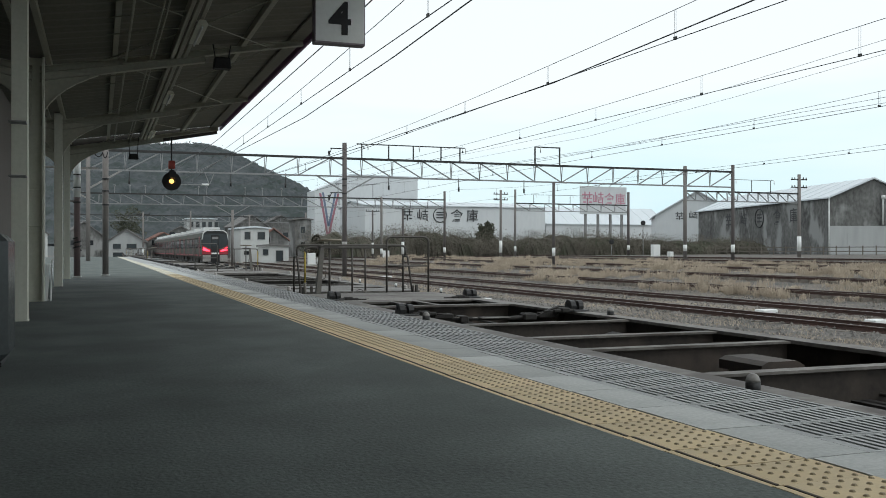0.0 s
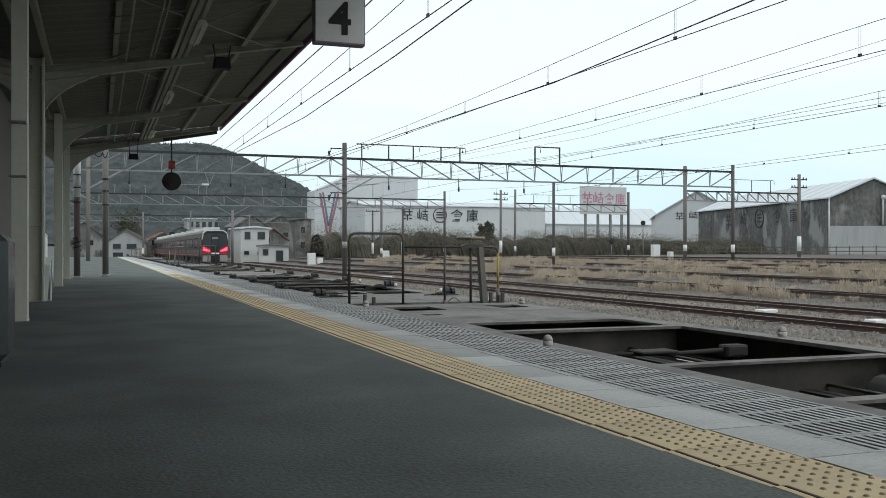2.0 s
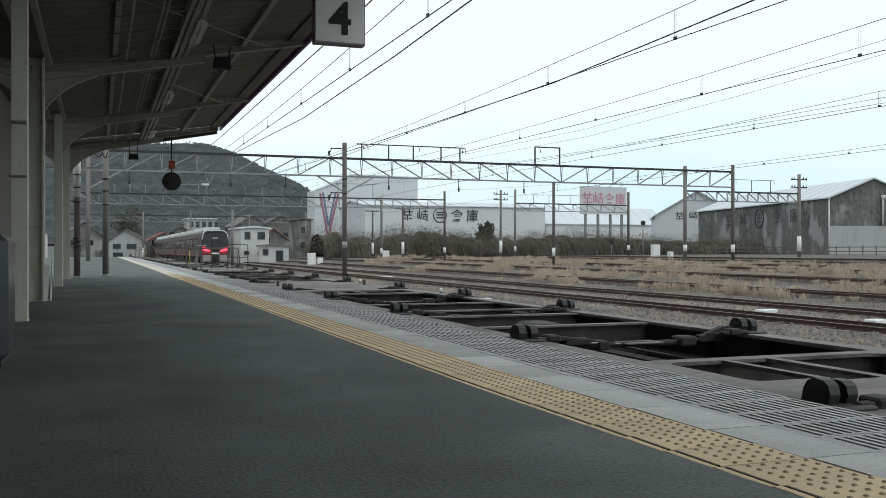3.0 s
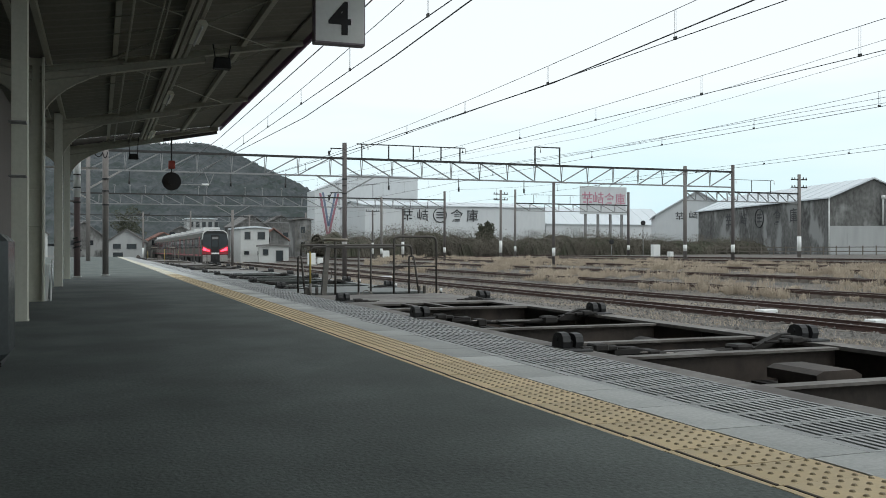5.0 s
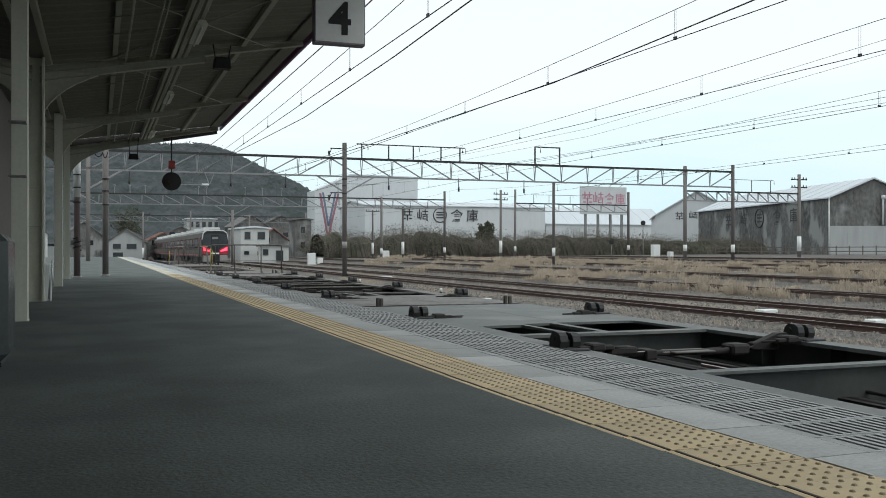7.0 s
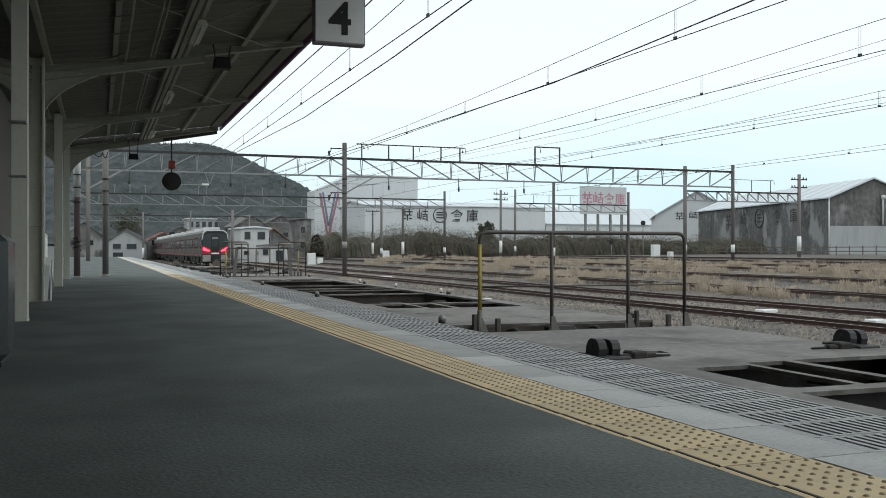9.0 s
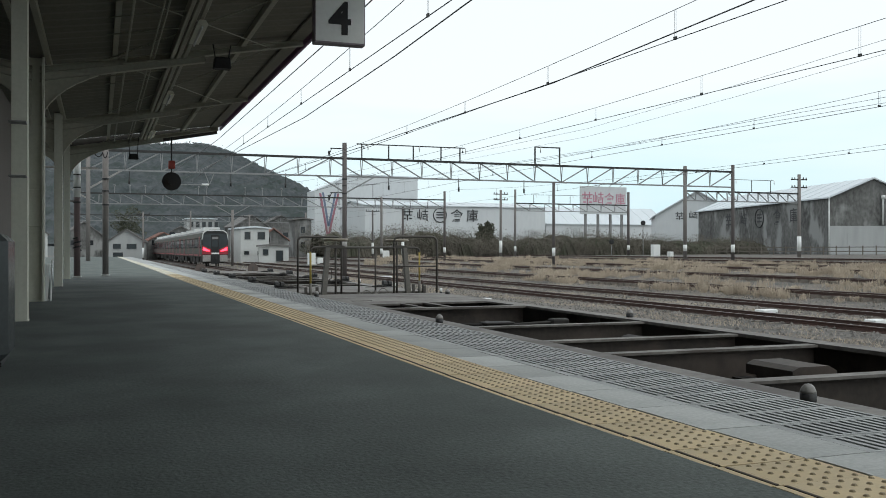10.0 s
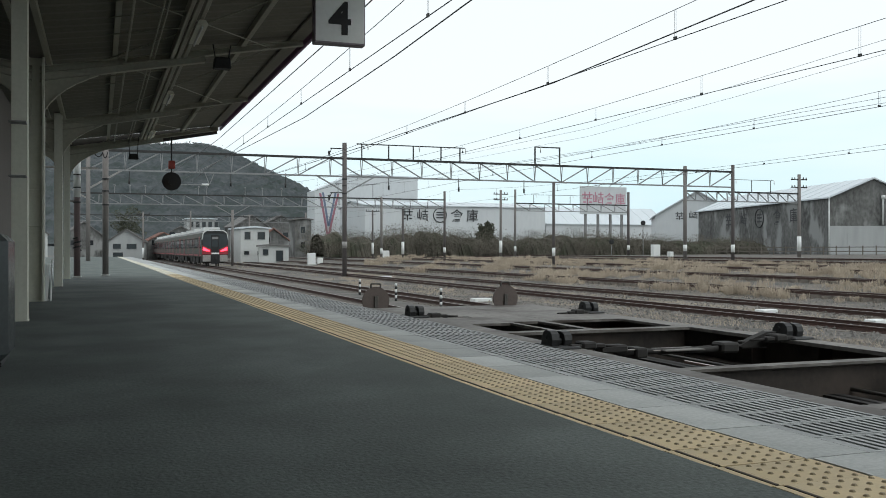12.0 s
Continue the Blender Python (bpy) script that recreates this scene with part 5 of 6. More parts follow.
def pane(t, x0, x1, z0, z1, y=-0.05, frame_mat=None):
    """A window with frame in a wall that faces -y."""
    bm = bmesh.new()
    for a, b, c, d in ((x0, x1, z0, z0 + 0.08), (x0, x1, z1 - 0.08, z1), (x0, x0 + 0.08, z0 + 0.08, z1 - 0.08), (x1 - 0.08, x1, z0 + 0.08, z1 - 0.08)):
        box(bm, a, b, y - 0.04, y + 0.04, c, d)
    w = part("window", bm, frame_mat or STEEL_GREY, t)
    bm = bmesh.new()
    box(bm, x0 + 0.08, x1 - 0.08, y - 0.01, y + 0.02, z0 + 0.08, z1 - 0.08)
    part("pane", bm, GLASS, w)


def bars(t, x, z, size, material, pattern, side=False, at=-0.05):
    """A written sign that is not spelled out: plain bars in its place. side: on the wall that faces -x, x is then the place along y, reversed."""
    bm = bmesh.new()
    for x0, x1, z0, z1 in pattern:
        a, b, c, d = x + (x0 - 0.5) * size, x + (x1 - 0.5) * size, z + (z0 - 0.5) * size, z + (z1 - 0.5) * size
        if side:
            box(bm, at, at + 0.05, min(2 * x - a, 2 * x - b), max(2 * x - a, 2 * x - b), c, d)
        else:
            box(bm, a, b, at, at + 0.05, c, d)
    part("sign_bars", bm, material, t, "plain dark bars" if material is INK else "plain red bars")


MARK_A = [(0.0, 1.0, 0.72, 0.82), (0.22, 0.32, 0.5, 1.0), (0.66, 0.76, 0.5, 1.0), (0.05, 0.95, 0.44, 0.53), (0.45, 0.56, 0.0, 0.44), (0.1, 0.36, 0.12, 0.24), (0.64, 0.95, 0.12, 0.24)]
MARK_B = [(0.0, 0.09, 0.25, 0.75), (0.16, 0.25, 0.25, 1.0), (0.32, 0.40, 0.25, 0.75), (0.0, 0.4, 0.2, 0.3), (0.48, 1.0, 0.78, 0.87), (0.7, 0.79, 0.6, 1.0), (0.48, 1.0, 0.5, 0.58), (0.86, 0.95, 0.0, 0.5), (0.5, 0.8, 0.12, 0.2), (0.5, 0.58, 0.12, 0.4), (0.5, 0.8, 0.34, 0.42)]


def ring_mark(t, x, z, r, material, side=False, at=-0.05):
    bm = bmesh.new()
    pts = [(x + r * math.cos(math.tau * k / 28), z + r * math.sin(math.tau * k / 28)) for k in range(29)]
    tube(bm, [(at, p, q) if side else (p, at, q) for p, q in pts], r * 0.07, 5, caps=False)
    for d in (-0.35, 0.05, 0.4):
        if side:
            box(bm, at, at + 0.04, x - r * 0.55, x + r * 0.55, z + d * r - r * 0.09, z + d * r + r * 0.09)
        else:
            box(bm, x - r * 0.55, x + r * 0.55, at, at + 0.04, z + d * r - r * 0.09, z + d * r + r * 0.09)
    part("ring_emblem", bm, material, t, "round emblem of plain shapes")


# tall warehouse with the emblem, its long white hall behind
def emblem_warehouse():
    t = thing("emblem_warehouse", "tall pale warehouse with a red and blue chevron emblem", "warehouse", pose(57.7, 262.0, 0))
    front = [(0, 0.05), (0, 17.5), (9.3, 21.7), (10.3, 22.5), (31.0, 22.2), (31.0, 0.05)]
    bm = bmesh.new()
    prism(bm, front, 0.0, 0.4)
    part("front_wall", bm, WALL_WHITE, t)
    bm = bmesh.new()
    prism(bm, front, 9.6, 10.0)
    part("back_wall", bm, WALL_WHITE, t)
    for x, z in ((0.0, 17.5), (30.7, 22.2)):
        bm = bmesh.new()
        box(bm, x, x + 0.3, 0.4, 9.6, 0.05, z)
        part("side_wall", bm, WALL_WHITE, t)
    for (xa, za), (xb, zb) in zip(front[1:4], front[2:5]):
        bm = bmesh.new()
        prism(bm, [(xa, za), (xb, zb), (xb, zb + 0.25), (xa, za + 0.25)], -0.2, 10.2)
        part("roof", bm, ROOF_PALE, t)
    bm = bmesh.new()
    box(bm, 31.0, 31.5, 2.0, 4.0, 18.6, 19.6, 0.05)
    part("vent_box", bm, STEEL_GREY, t)
    for x0, x1 in ((1.6, 3.9), (6.9, 3.9)):
        bm = bmesh.new()
        prism(bm, [(x0 - 0.32, 17.0), (x0 + 0.32, 17.0), (x1 + 0.3, 4.3), (x1 - 0.3, 4.3)], -0.06, 0.0)
        part("emblem", bm, LOGO_RED, t, "red chevron stroke")
    for x0, x1 in ((2.4, 4.0), (6.1, 4.1)):
        bm = bmesh.new()
        prism(bm, [(x0 - 0.3, 17.3), (x0 + 0.3, 17.3), (x1 + 0.3, 7.6), (x1 - 0.3, 7.6)], -0.09, -0.064)
        part("emblem", bm, LOGO_BLUE, t, "blue chevron stroke")


emblem_warehouse()
t2 = shed("text_warehouse", "long white warehouse with large dark characters", pose(112.7, 226.0, 0, 0, 0, 90), 26.0, 50.2, 0.05, 12.0, 13.6, WALL_WHITE, ROOF_PALE)


def warehouse_text(x0, y, z, step, size):
    t = thing("wall_lettering", "large dark characters and ring emblem on a white wall", "sign", pose(0, y, 0))
    bars(t, x0, z, size, INK, MARK_A)
    bars(t, x0 + step, z, size, INK, MARK_B)
    ring_mark(t, x0 + step * 2.15, z, size * 0.62, INK)
    text(t, "\u5009", size * 1.22, (x0 + step * 3.28, -0.05, z - size * 0.46), INK)
    text(t, "\u5eab", size * 1.22, (x0 + step * 4.33, -0.05, z - size * 0.46), INK)


warehouse_text(73.7, 225.9, 9.75, 4.12, 2.9)
shed("low_store", "low white store with a broad pale roof", pose(152.0, 227.0, 0, 0, 0, 90), 18.0, 38.6, 0.1, 7.9, 12.6, WALL_WHITE, ROOF_PALE)
s5 = shed("gabled_warehouse", "pale gabled warehouse with dark characters", pose(116.0, 178.0, 0, 0, 0, -31), 18.0, 26.0, 0.1, 8.4, 13.7, WALL_WHITE, ROOF_PALE, 0.6)
bars(s5, 5.2, 8.3, 1.8, INK, MARK_A)
bars(s5, 8.2, 8.5, 1.8, INK, MARK_B)
# big stained warehouse
r = shed("stained_warehouse", "long stained grey warehouse with pale metal roof", pose(102.8, 111.0, 0, 0, 0, -13.7), 13.6, 51.0, 0.1, 8.65, 11.45, WALL_GREY, ROOF_PALE, 0.5, lower=4.3)
for k, (yy, sz) in enumerate(((36.3, 2.5), (29.8, 2.4))):
    bars(r, yy, 6.35, sz, INK, MARK_A if k % 2 == 0 else MARK_B, True, -0.05)
for sign, yy, sz in (("\u5009", 16.8, 2.75), ("\u5eab", 11.2, 2.6)):
    text(r, sign, sz, (-0.05, yy, 6.35 - sz * 0.38), INK, turn=(90, 0, -90))
ring_mark(r, 23.4, 6.3, 1.6, INK, True, -0.06)
bm = bmesh.new()
tube(bm, bend([(8.3, -0.25, 4.6), (8.3, -0.25, 8.6), (8.3, -0.05, 8.9)], 0.1), 0.16, 10)
tube(bm, [(8.3, -0.3, 8.5), (8.3, -0.3, 9.0)], 0.34, 12)
part("vent_pipe", bm, WHITE, r, "white vent pipe")
bm = bmesh.new()
tube(bm, [(-0.2, -0.1, 0.1), (-0.2, -0.1, 8.6)], 0.09, 8)
part("downpipe", bm, WHITE, r)
for x in (4.0, 10.2):
    bm = bmesh.new()
    box(bm, x - 1.3, x + 1.3, -0.09, -0.05, 0.1, 3.2)
    part("door", bm, WALL_LIGHT, r)


def billboard():
    t = thing("billboard", "large white billboard with faded red characters on posts", "billboard", pose(82.4, 151.0, 0.1, 0, 0, 6))
    bm = bmesh.new()
    box(bm, 0, 10.4, -0.15, 0.15, 7.3, 12.4, 0.03)
    part("board", bm, WALL_WHITE, t)
    for x in (1.4, 4.2, 7.0, 9.6):
        bm = bmesh.new()
        box(bm, x - 0.2, x + 0.2, 0.16, 0.5, 0, 8.6)
        part("post", bm, STEEL_GREY, t)
    for k in range(4):
        if k < 2:
            bars(t, 1.5 + 2.45 * k, 10.2, 2.3, SIGN_RED, MARK_A if k == 0 else MARK_B, at=-0.21)
        else:
            text(t, "\u5009" if k == 2 else "\u5eab", 2.35, (1.5 + 2.45 * k, -0.2, 9.25), SIGN_RED)
    bm = bmesh.new()
    for x in (1.5, 4.0, 6.4, 8.8):
        bar(bm, (x, -0.1, 12.3), (x, -0.9, 12.8), 0.06)
        box(bm, x - 0.2, x + 0.2, -1.0, -0.8, 12.7, 12.85)
    part("lamp_arm", bm, STEEL_GREY, t)


billboard()


def house(m, w, d, eave, ridge, wall, roof, label, windows, name="house"):
    t = shed(name, label, m, w, d, 0.0, eave, ridge, wall, roof, 0.35, "house")
    for x0, x1, z0, z1 in windows:
        pane(t, x0, x1, z0, z1)
    return t


house(pose(21.4, 152.0, -1.25, 0, 0, 4), 4.6, 8.0, 5.4, 5.6, PLASTER, ROOF_PALE, "white two-storey house with dark windows", ((0.6, 1.6, 3.7, 5.0), (2.7, 4.0, 3.7, 5.0), (0.5, 1.4, 1.2, 1.9), (2.7, 3.8, 1.2, 1.9)))
annex = house(pose(23.4, 146.4, -1.25, 0, 0, -8), 4.6, 3.0, 2.5, 2.7, PLASTER, ROOF_TILE, "low white shed with a dark flat roof", ((0.6, 1.5, 1.2, 2.2), (2.6, 3.8, 0.2, 2.0)), "shed")
house(pose(35.8, 180.0, -1.0, 0, 0, 0), 3.2, 6.0, 7.6, 7.8, WALL_GREY, ROOF_TILE, "narrow grey concrete building", ((1.0, 2.0, 5.0, 6.4), (1.0, 2.0, 2.0, 3.4)), "block_building")
house(pose(27.5, 172.0, -1.0, 0, 0, 5), 5.5, 8.0, 3.6, 5.6, WALL_GREY, ROOF_RED, "grey house with a red-brown roof", ((1.0, 2.2, 3.2, 4.3), (3.2, 4.4, 1.0, 2.0)))
house(pose(1.6, 198.0, -1.25, 0, 0, -6), 7.0, 8.0, 3.7, 6.0, WALL_LIGHT, ROOF_TILE, "white house with a grey tiled roof", ((1.0, 2.6, 2.2, 3.3), (3.6, 5.6, 2.2, 3.3), (1.0, 3.0, 0.6, 1.6)))
house(pose(9.2, 206.0, -1.25, 0, 0, 4), 7.5, 8.0, 3.6, 5.6, WALL_GREY, ROOF_RED, "house with a faded red roof", ((1.2, 2.8, 3.0, 4.2), (4.4, 6.0, 3.0, 4.2)))
house(pose(-7.0, 215.0, -1.25, 0, 0, 8), 8.0, 8.0, 5.0, 8.0, WALL_GREY, ROOF_TILE, "grey house with a tiled roof", ((1.2, 2.8, 3.0, 4.2), (4.4, 6.0, 3.0, 4.2)))
house(pose(14.5, 232.0, -1.25, 0, 0, -4), 8.0, 8.0, 5.4, 7.6, WALL_GREY, ROOF_TILE, "house with a grey hipped roof", ((1.2, 2.8, 5.0, 6.4), (4.4, 6.0, 5.0, 6.4)))
ap = house(pose(20.4, 238.0, -1.25, 0, 0, 0), 7.0, 9.0, 9.6, 9.7, WALL_LIGHT, ROOF_PALE, "pale flat-roofed apartment block", tuple((0.6 + 1.5 * i, 1.6 + 1.5 * i, 7.6, 9.2) for i in range(5)), "apartment_block")
house(pose(31.0, 230.0, -1.0, 0, 0, 10), 8.5, 8.0, 7.5, 10.2, WALL_GREY, ROOF_TILE, "grey house with a tiled roof", ((1.2, 2.8, 5.0, 6.4), (4.4, 6.0, 5.0, 6.4)))
house(pose(40.0, 240.0, -1.0, 0, 0, 0), 8.0, 8.0, 8.5, 10.5, WALL_GREY, ROOF_TILE, "dark grey two-storey tiled house", ((1.2, 2.8, 5.0, 6.4), (4.4, 6.0, 5.0, 6.4)))
house(pose(-16.0, 190.0, -1.25, 0, 0, 10), 7.0, 8.0, 5.0, 7.5, PLASTER, ROOF_TILE, "white house with a tiled roof", ((1.2, 2.8, 3.0, 4.2), (4.4, 6.0, 3.0, 4.2)))


# ---- hill ----
RIDGE = [(-900, 30), (-300, 45), (-120, 62), (-20, 76), (30, 82), (70, 84), (88, 79), (105, 70), (122, 62), (136, 51), (150, 42), (166, 30), (190, 18), (240, 9), (400, 5), (1200, 2)]


def ridge_z(x):
    for (a, za), (b, zb) in zip(RIDGE, RIDGE[1:]):
        if a <= x <= b:
            f = (x - a) / (b - a)
            return za + (zb - za) * f - 7
    return 2.0


def hill_z(x, y):
    f = (y - 330) / 390
    s = max(0.0, f) if f < 1 else max(0.0, 1 - (f - 1) * 0.7)
    s = s * s * (3 - 2 * s)
    return -3 + (ridge_z(x) + 3) * s + 5 * s * (1 - s) * noise.noise((x * 0.02, y * 0.02, 3)) * 2


def hill():
    bm = bmesh.new()
    xs = [*range(-900, -150, 75), *range(-150, 260, 12), *range(260, 1200, 80)]
    ys = [*range(330, 740, 20), 800, 900, 1100]
    g = [[bm.verts.new((x, y, hill_z(x, y))) for x in xs] for y in ys]
    for a, b in zip(g, g[1:]):
        for i in range(len(xs) - 1):
            bm.faces.new((a[i], a[i + 1], b[i + 1], b[i]))
    # distance haze is put into the bluish greys of slope and woods
    ob = solid("hill", bm, mat("hazy_slope_floor", (0.105, 0.114, 0.112), (0.07, 0.079, 0.078), 1.0, grain=0.2, stain=0.03, bump=0), "hill covered in bare winter woods", "hill", kind="structure", smooth=True)
    # crowns close together: one rough canopy, with loose twig fans standing out along the skyline
    rnd = np.random.default_rng(5)
    xs, ys = np.arange(-60, 206, 1.25), np.arange(395, 738, 2.4)
    verts, faces = [], []
    for y in ys:
        for x in xs:
            n = noise.noise((x * 0.42, y * 0.42, 1)) + 0.7 * noise.noise((x * 0.17, y * 0.17, 7)) + 0.4 * rnd.normal()
            verts.append((x, y, hill_z(x, y) + 1.0 + 1.3 * n))
    w = len(xs)
    for j in range(len(ys) - 1):
        for i in range(w - 1):
            k = j * w + i
            faces.append((k, k + 1, k + w + 1, k + w))
    sheet = len(faces)
    for i in range(2600):
        x, y = rnd.uniform(-60, 205), rnd.uniform(690, 724)
        r = rnd.uniform(0.5, 1.5) * (1.5 if x > 95 and rnd.random() < 0.5 else 1.0)
        c0 = np.array([x, y, hill_z(x, y) + 1.0 + r * 0.6])
        for k in range(9):
            tri = rnd.normal(0, 0.32, (3, 3)) * r * np.array([0.8, 0.8, 1.2]) + c0 + rnd.normal(0, 0.5, 3) * r
            faces.append((len(verts), len(verts) + 1, len(verts) + 2))
            verts.extend(tri.tolist())
    me = bpy.data.meshes.new("hill_woods")
    me.from_pydata(verts, [], faces)
    for poly in me.polygons:
        poly.use_smooth = poly.index < sheet
    me.materials.append(mat("hazy_winter_woods", (0.100, 0.107, 0.113), (0.044, 0.053, 0.055), 1.0, grain=0.3, stain=0.09, amount=1.0, bump=0, vary=0.10, island=True, spec=0.05,
                            third=(0.050, 0.061, 0.058), third_scale=0.06, third_cut=(0.48, 0.68)))
    tagged(new("hill_woods", me), "bare winter trees on the hill, tinted grey for haze", "woods", kind="stuff")


hill()


# ---- bushes, grass ----
TWIG = mat("brown_twigs", (0.175, 0.155, 0.130), (0.105, 0.098, 0.082), 1.0, bump=0, grain=0.3, stain=0.10, vary=0.12, island=True, spec=0.1)
LEAF = mat("dull_olive_leaves", (0.092, 0.096, 0.070), (0.060, 0.064, 0.046), 0.9, bump=0, vary=0.15, island=True, spec=0.2)
DRY = mat("dry_straw", (0.46, 0.39, 0.305), (0.29, 0.25, 0.205), 0.95, grain=2, stain=0.12, bump=0, vary=0.25, island=True, spec=0.1)


def cloud(name, points, material, label, category, size, squash=1.0, seed=1):
    rnd = np.random.default_rng(seed)
    p = np.repeat(np.asarray(points), 3, axis=0) + rnd.normal(0, 1, (len(points) * 3, 3)) * size * np.array([1, 1, squash])
    me = bpy.data.meshes.new(name)
    me.from_pydata(p.tolist(), [], [(3 * i, 3 * i + 1, 3 * i + 2) for i in range(len(points))])
    me.materials.append(material)
    return tagged(new(name, me), label, category, kind="stuff")


def thicket():
    rnd = np.random.default_rng(11)
    tw, lf, stems = [], [], []
    for i in range(460):
        f = rnd.random()
        x, y = 34 + 68 * f, 147 - 25 * f + rnd.uniform(0, 16)
        top = (4.3 - 1.3 * f) * rnd.choice([0.4, 0.6, 0.75, 0.9, 1.0, 1.2]) * rnd.uniform(0.85, 1.1) * (1 + 0.45 * noise.noise((x * 0.11, 4.2, 0)))
        rad = rnd.uniform(1.2, 2.6)
        green = rnd.random() < 0.28
        n = 420
        a = rnd.uniform(0, math.tau, n)
        h = rnd.beta(1.3, 1.7, n) * top
        rr = rad * np.sqrt(rnd.random(n)) * (0.45 + 0.75 * np.sin(np.clip(h / top, 0, 1) * 2.6))
        pts = np.stack([x + rr * np.cos(a), y + rr * np.sin(a), 0.1 + h], 1)
        (lf if green else tw).extend(pts)
        for k in range(6):
            q = pts[rnd.integers(n)]
            stems.append(((x + rnd.normal(0, 0.4), y + rnd.normal(0, 0.4), 0.05), q + np.array([0, 0, rnd.uniform(0.1, 0.8)])))
    # dense inner growth: a lumpy ridge along the strip
    verts, faces = [], []
    cols, rows = 420, 9
    for i in range(cols):
        f = i / (cols - 1)
        x, y = 34 + 68 * f, 147 - 25 * f
        top = (3.1 - 0.9 * f) * (1 + 0.45 * noise.noise((x * 0.11, 4.2, 0)) + 0.3 * noise.noise((x * 0.5, 1.0, 0)) + 0.22 * noise.noise((x * 1.7, 2.0, 0)))
        for j in range(rows):
            u = j / (rows - 1)
            d = 0.5 * noise.noise((x * 0.9, u * 4, 8)) + 0.35 * noise.noise((x * 2.3, u * 9, 5))
            verts.append((x + d, y + 1.0 + 11 * u + d * 1.5, -0.4 if j in (0, rows - 1) else top * math.sin(math.pi * (0.04 + 0.9 * u)) ** 0.6 + 0.35 * d))
    for i in range(cols - 1):
        for j in range(rows - 1):
            k = i * rows + j
            faces.append((k, k + rows, k + rows + 1, k + 1))
    me = bpy.data.meshes.new("thicket_mass")
    me.from_pydata(verts, [], faces)
    me.materials.append(mat("dense_brown_growth", (0.135, 0.122, 0.102), (0.058, 0.056, 0.046), 1.0, grain=2.2, stain=0.35, amount=1.0, bump=0, spec=0.05,
                            third=(0.062, 0.068, 0.048), third_scale=0.16, third_cut=(0.5, 0.62), stretch=(1, 1, 0.5)))
    tagged(new("thicket_mass", me), "dense brown winter growth along the yard", "bushes", kind="stuff")
    cloud("thicket_twigs", tw, TWIG, "tangle of bare brown bushes along the yard", "bushes", 0.07, 1.1, 2)
    cloud("thicket_leaves", lf, LEAF, "dull olive evergreen bushes along the yard", "bushes", 0.06, 1.2, 3)
    verts, faces = [], []
    for a, b in stems:
        n = len(verts)
        d = 0.035
        verts += [(a[0] - d, a[1], a[2]), (a[0] + d, a[1], a[2]), (a[0], a[1] + d, a[2]), tuple(b)]
        faces += [(n, n + 1, n + 3), (n + 1, n + 2, n + 3), (n + 2, n, n + 3)]
    me = bpy.data.meshes.new("thicket_stems")
    me.from_pydata(verts, [], faces)
    me.materials.append(TWIG)
    tagged(new("thicket_stems", me), "thin bare stems of the bushes", "bushes", kind="stuff")


thicket()


def evergreen(x, y, base, h, r, label, name="evergreen_tree", seed=0):
    rnd = np.random.default_rng(seed)
    t = thing(name, label, "tree", pose(x, y, base))
    bm = bmesh.new()
    tube(bm, [(0, 0, 0), (0.05, 0, h * 0.4), (0, 0.05, h * 0.85)], 0.14, 7, r1=0.04)
    for k in range(6):
        a = rnd.uniform(0, math.tau)
        z = h * rnd.uniform(0.3, 0.7)
        tube(bm, [(0, 0, z), (r * 0.7 * math.cos(a), r * 0.7 * math.sin(a), z + h * 0.2)], 0.05, 5, r1=0.02)
    part("trunk", bm, TWIG, t)
    n = 3200
    d = rnd.normal(0, 1, (n, 3))
    d /= np.linalg.norm(d, axis=1)[:, None]
    p = d * np.cbrt(rnd.random(n))[:, None] * np.array([r, r, h * 0.36]) * (0.8 + 0.3 * np.sin(d[:, 0:1] * 5 + d[:, 2:3] * 7)) + np.array([0, 0, h * 0.62])
    ob = cloud("crown", p, LEAF, "", "", 0.16, 1.0, seed)
    del ob["kind"]
    ob.parent = t


evergreen(60.6, 143.5, -0.2, 5.8, 1.6, "dark green round evergreen among bare bushes", seed=4)
evergreen(6.6, 240.0, -1.25, 13.0, 4.4, "dark green evergreen tree behind the houses", seed=5)


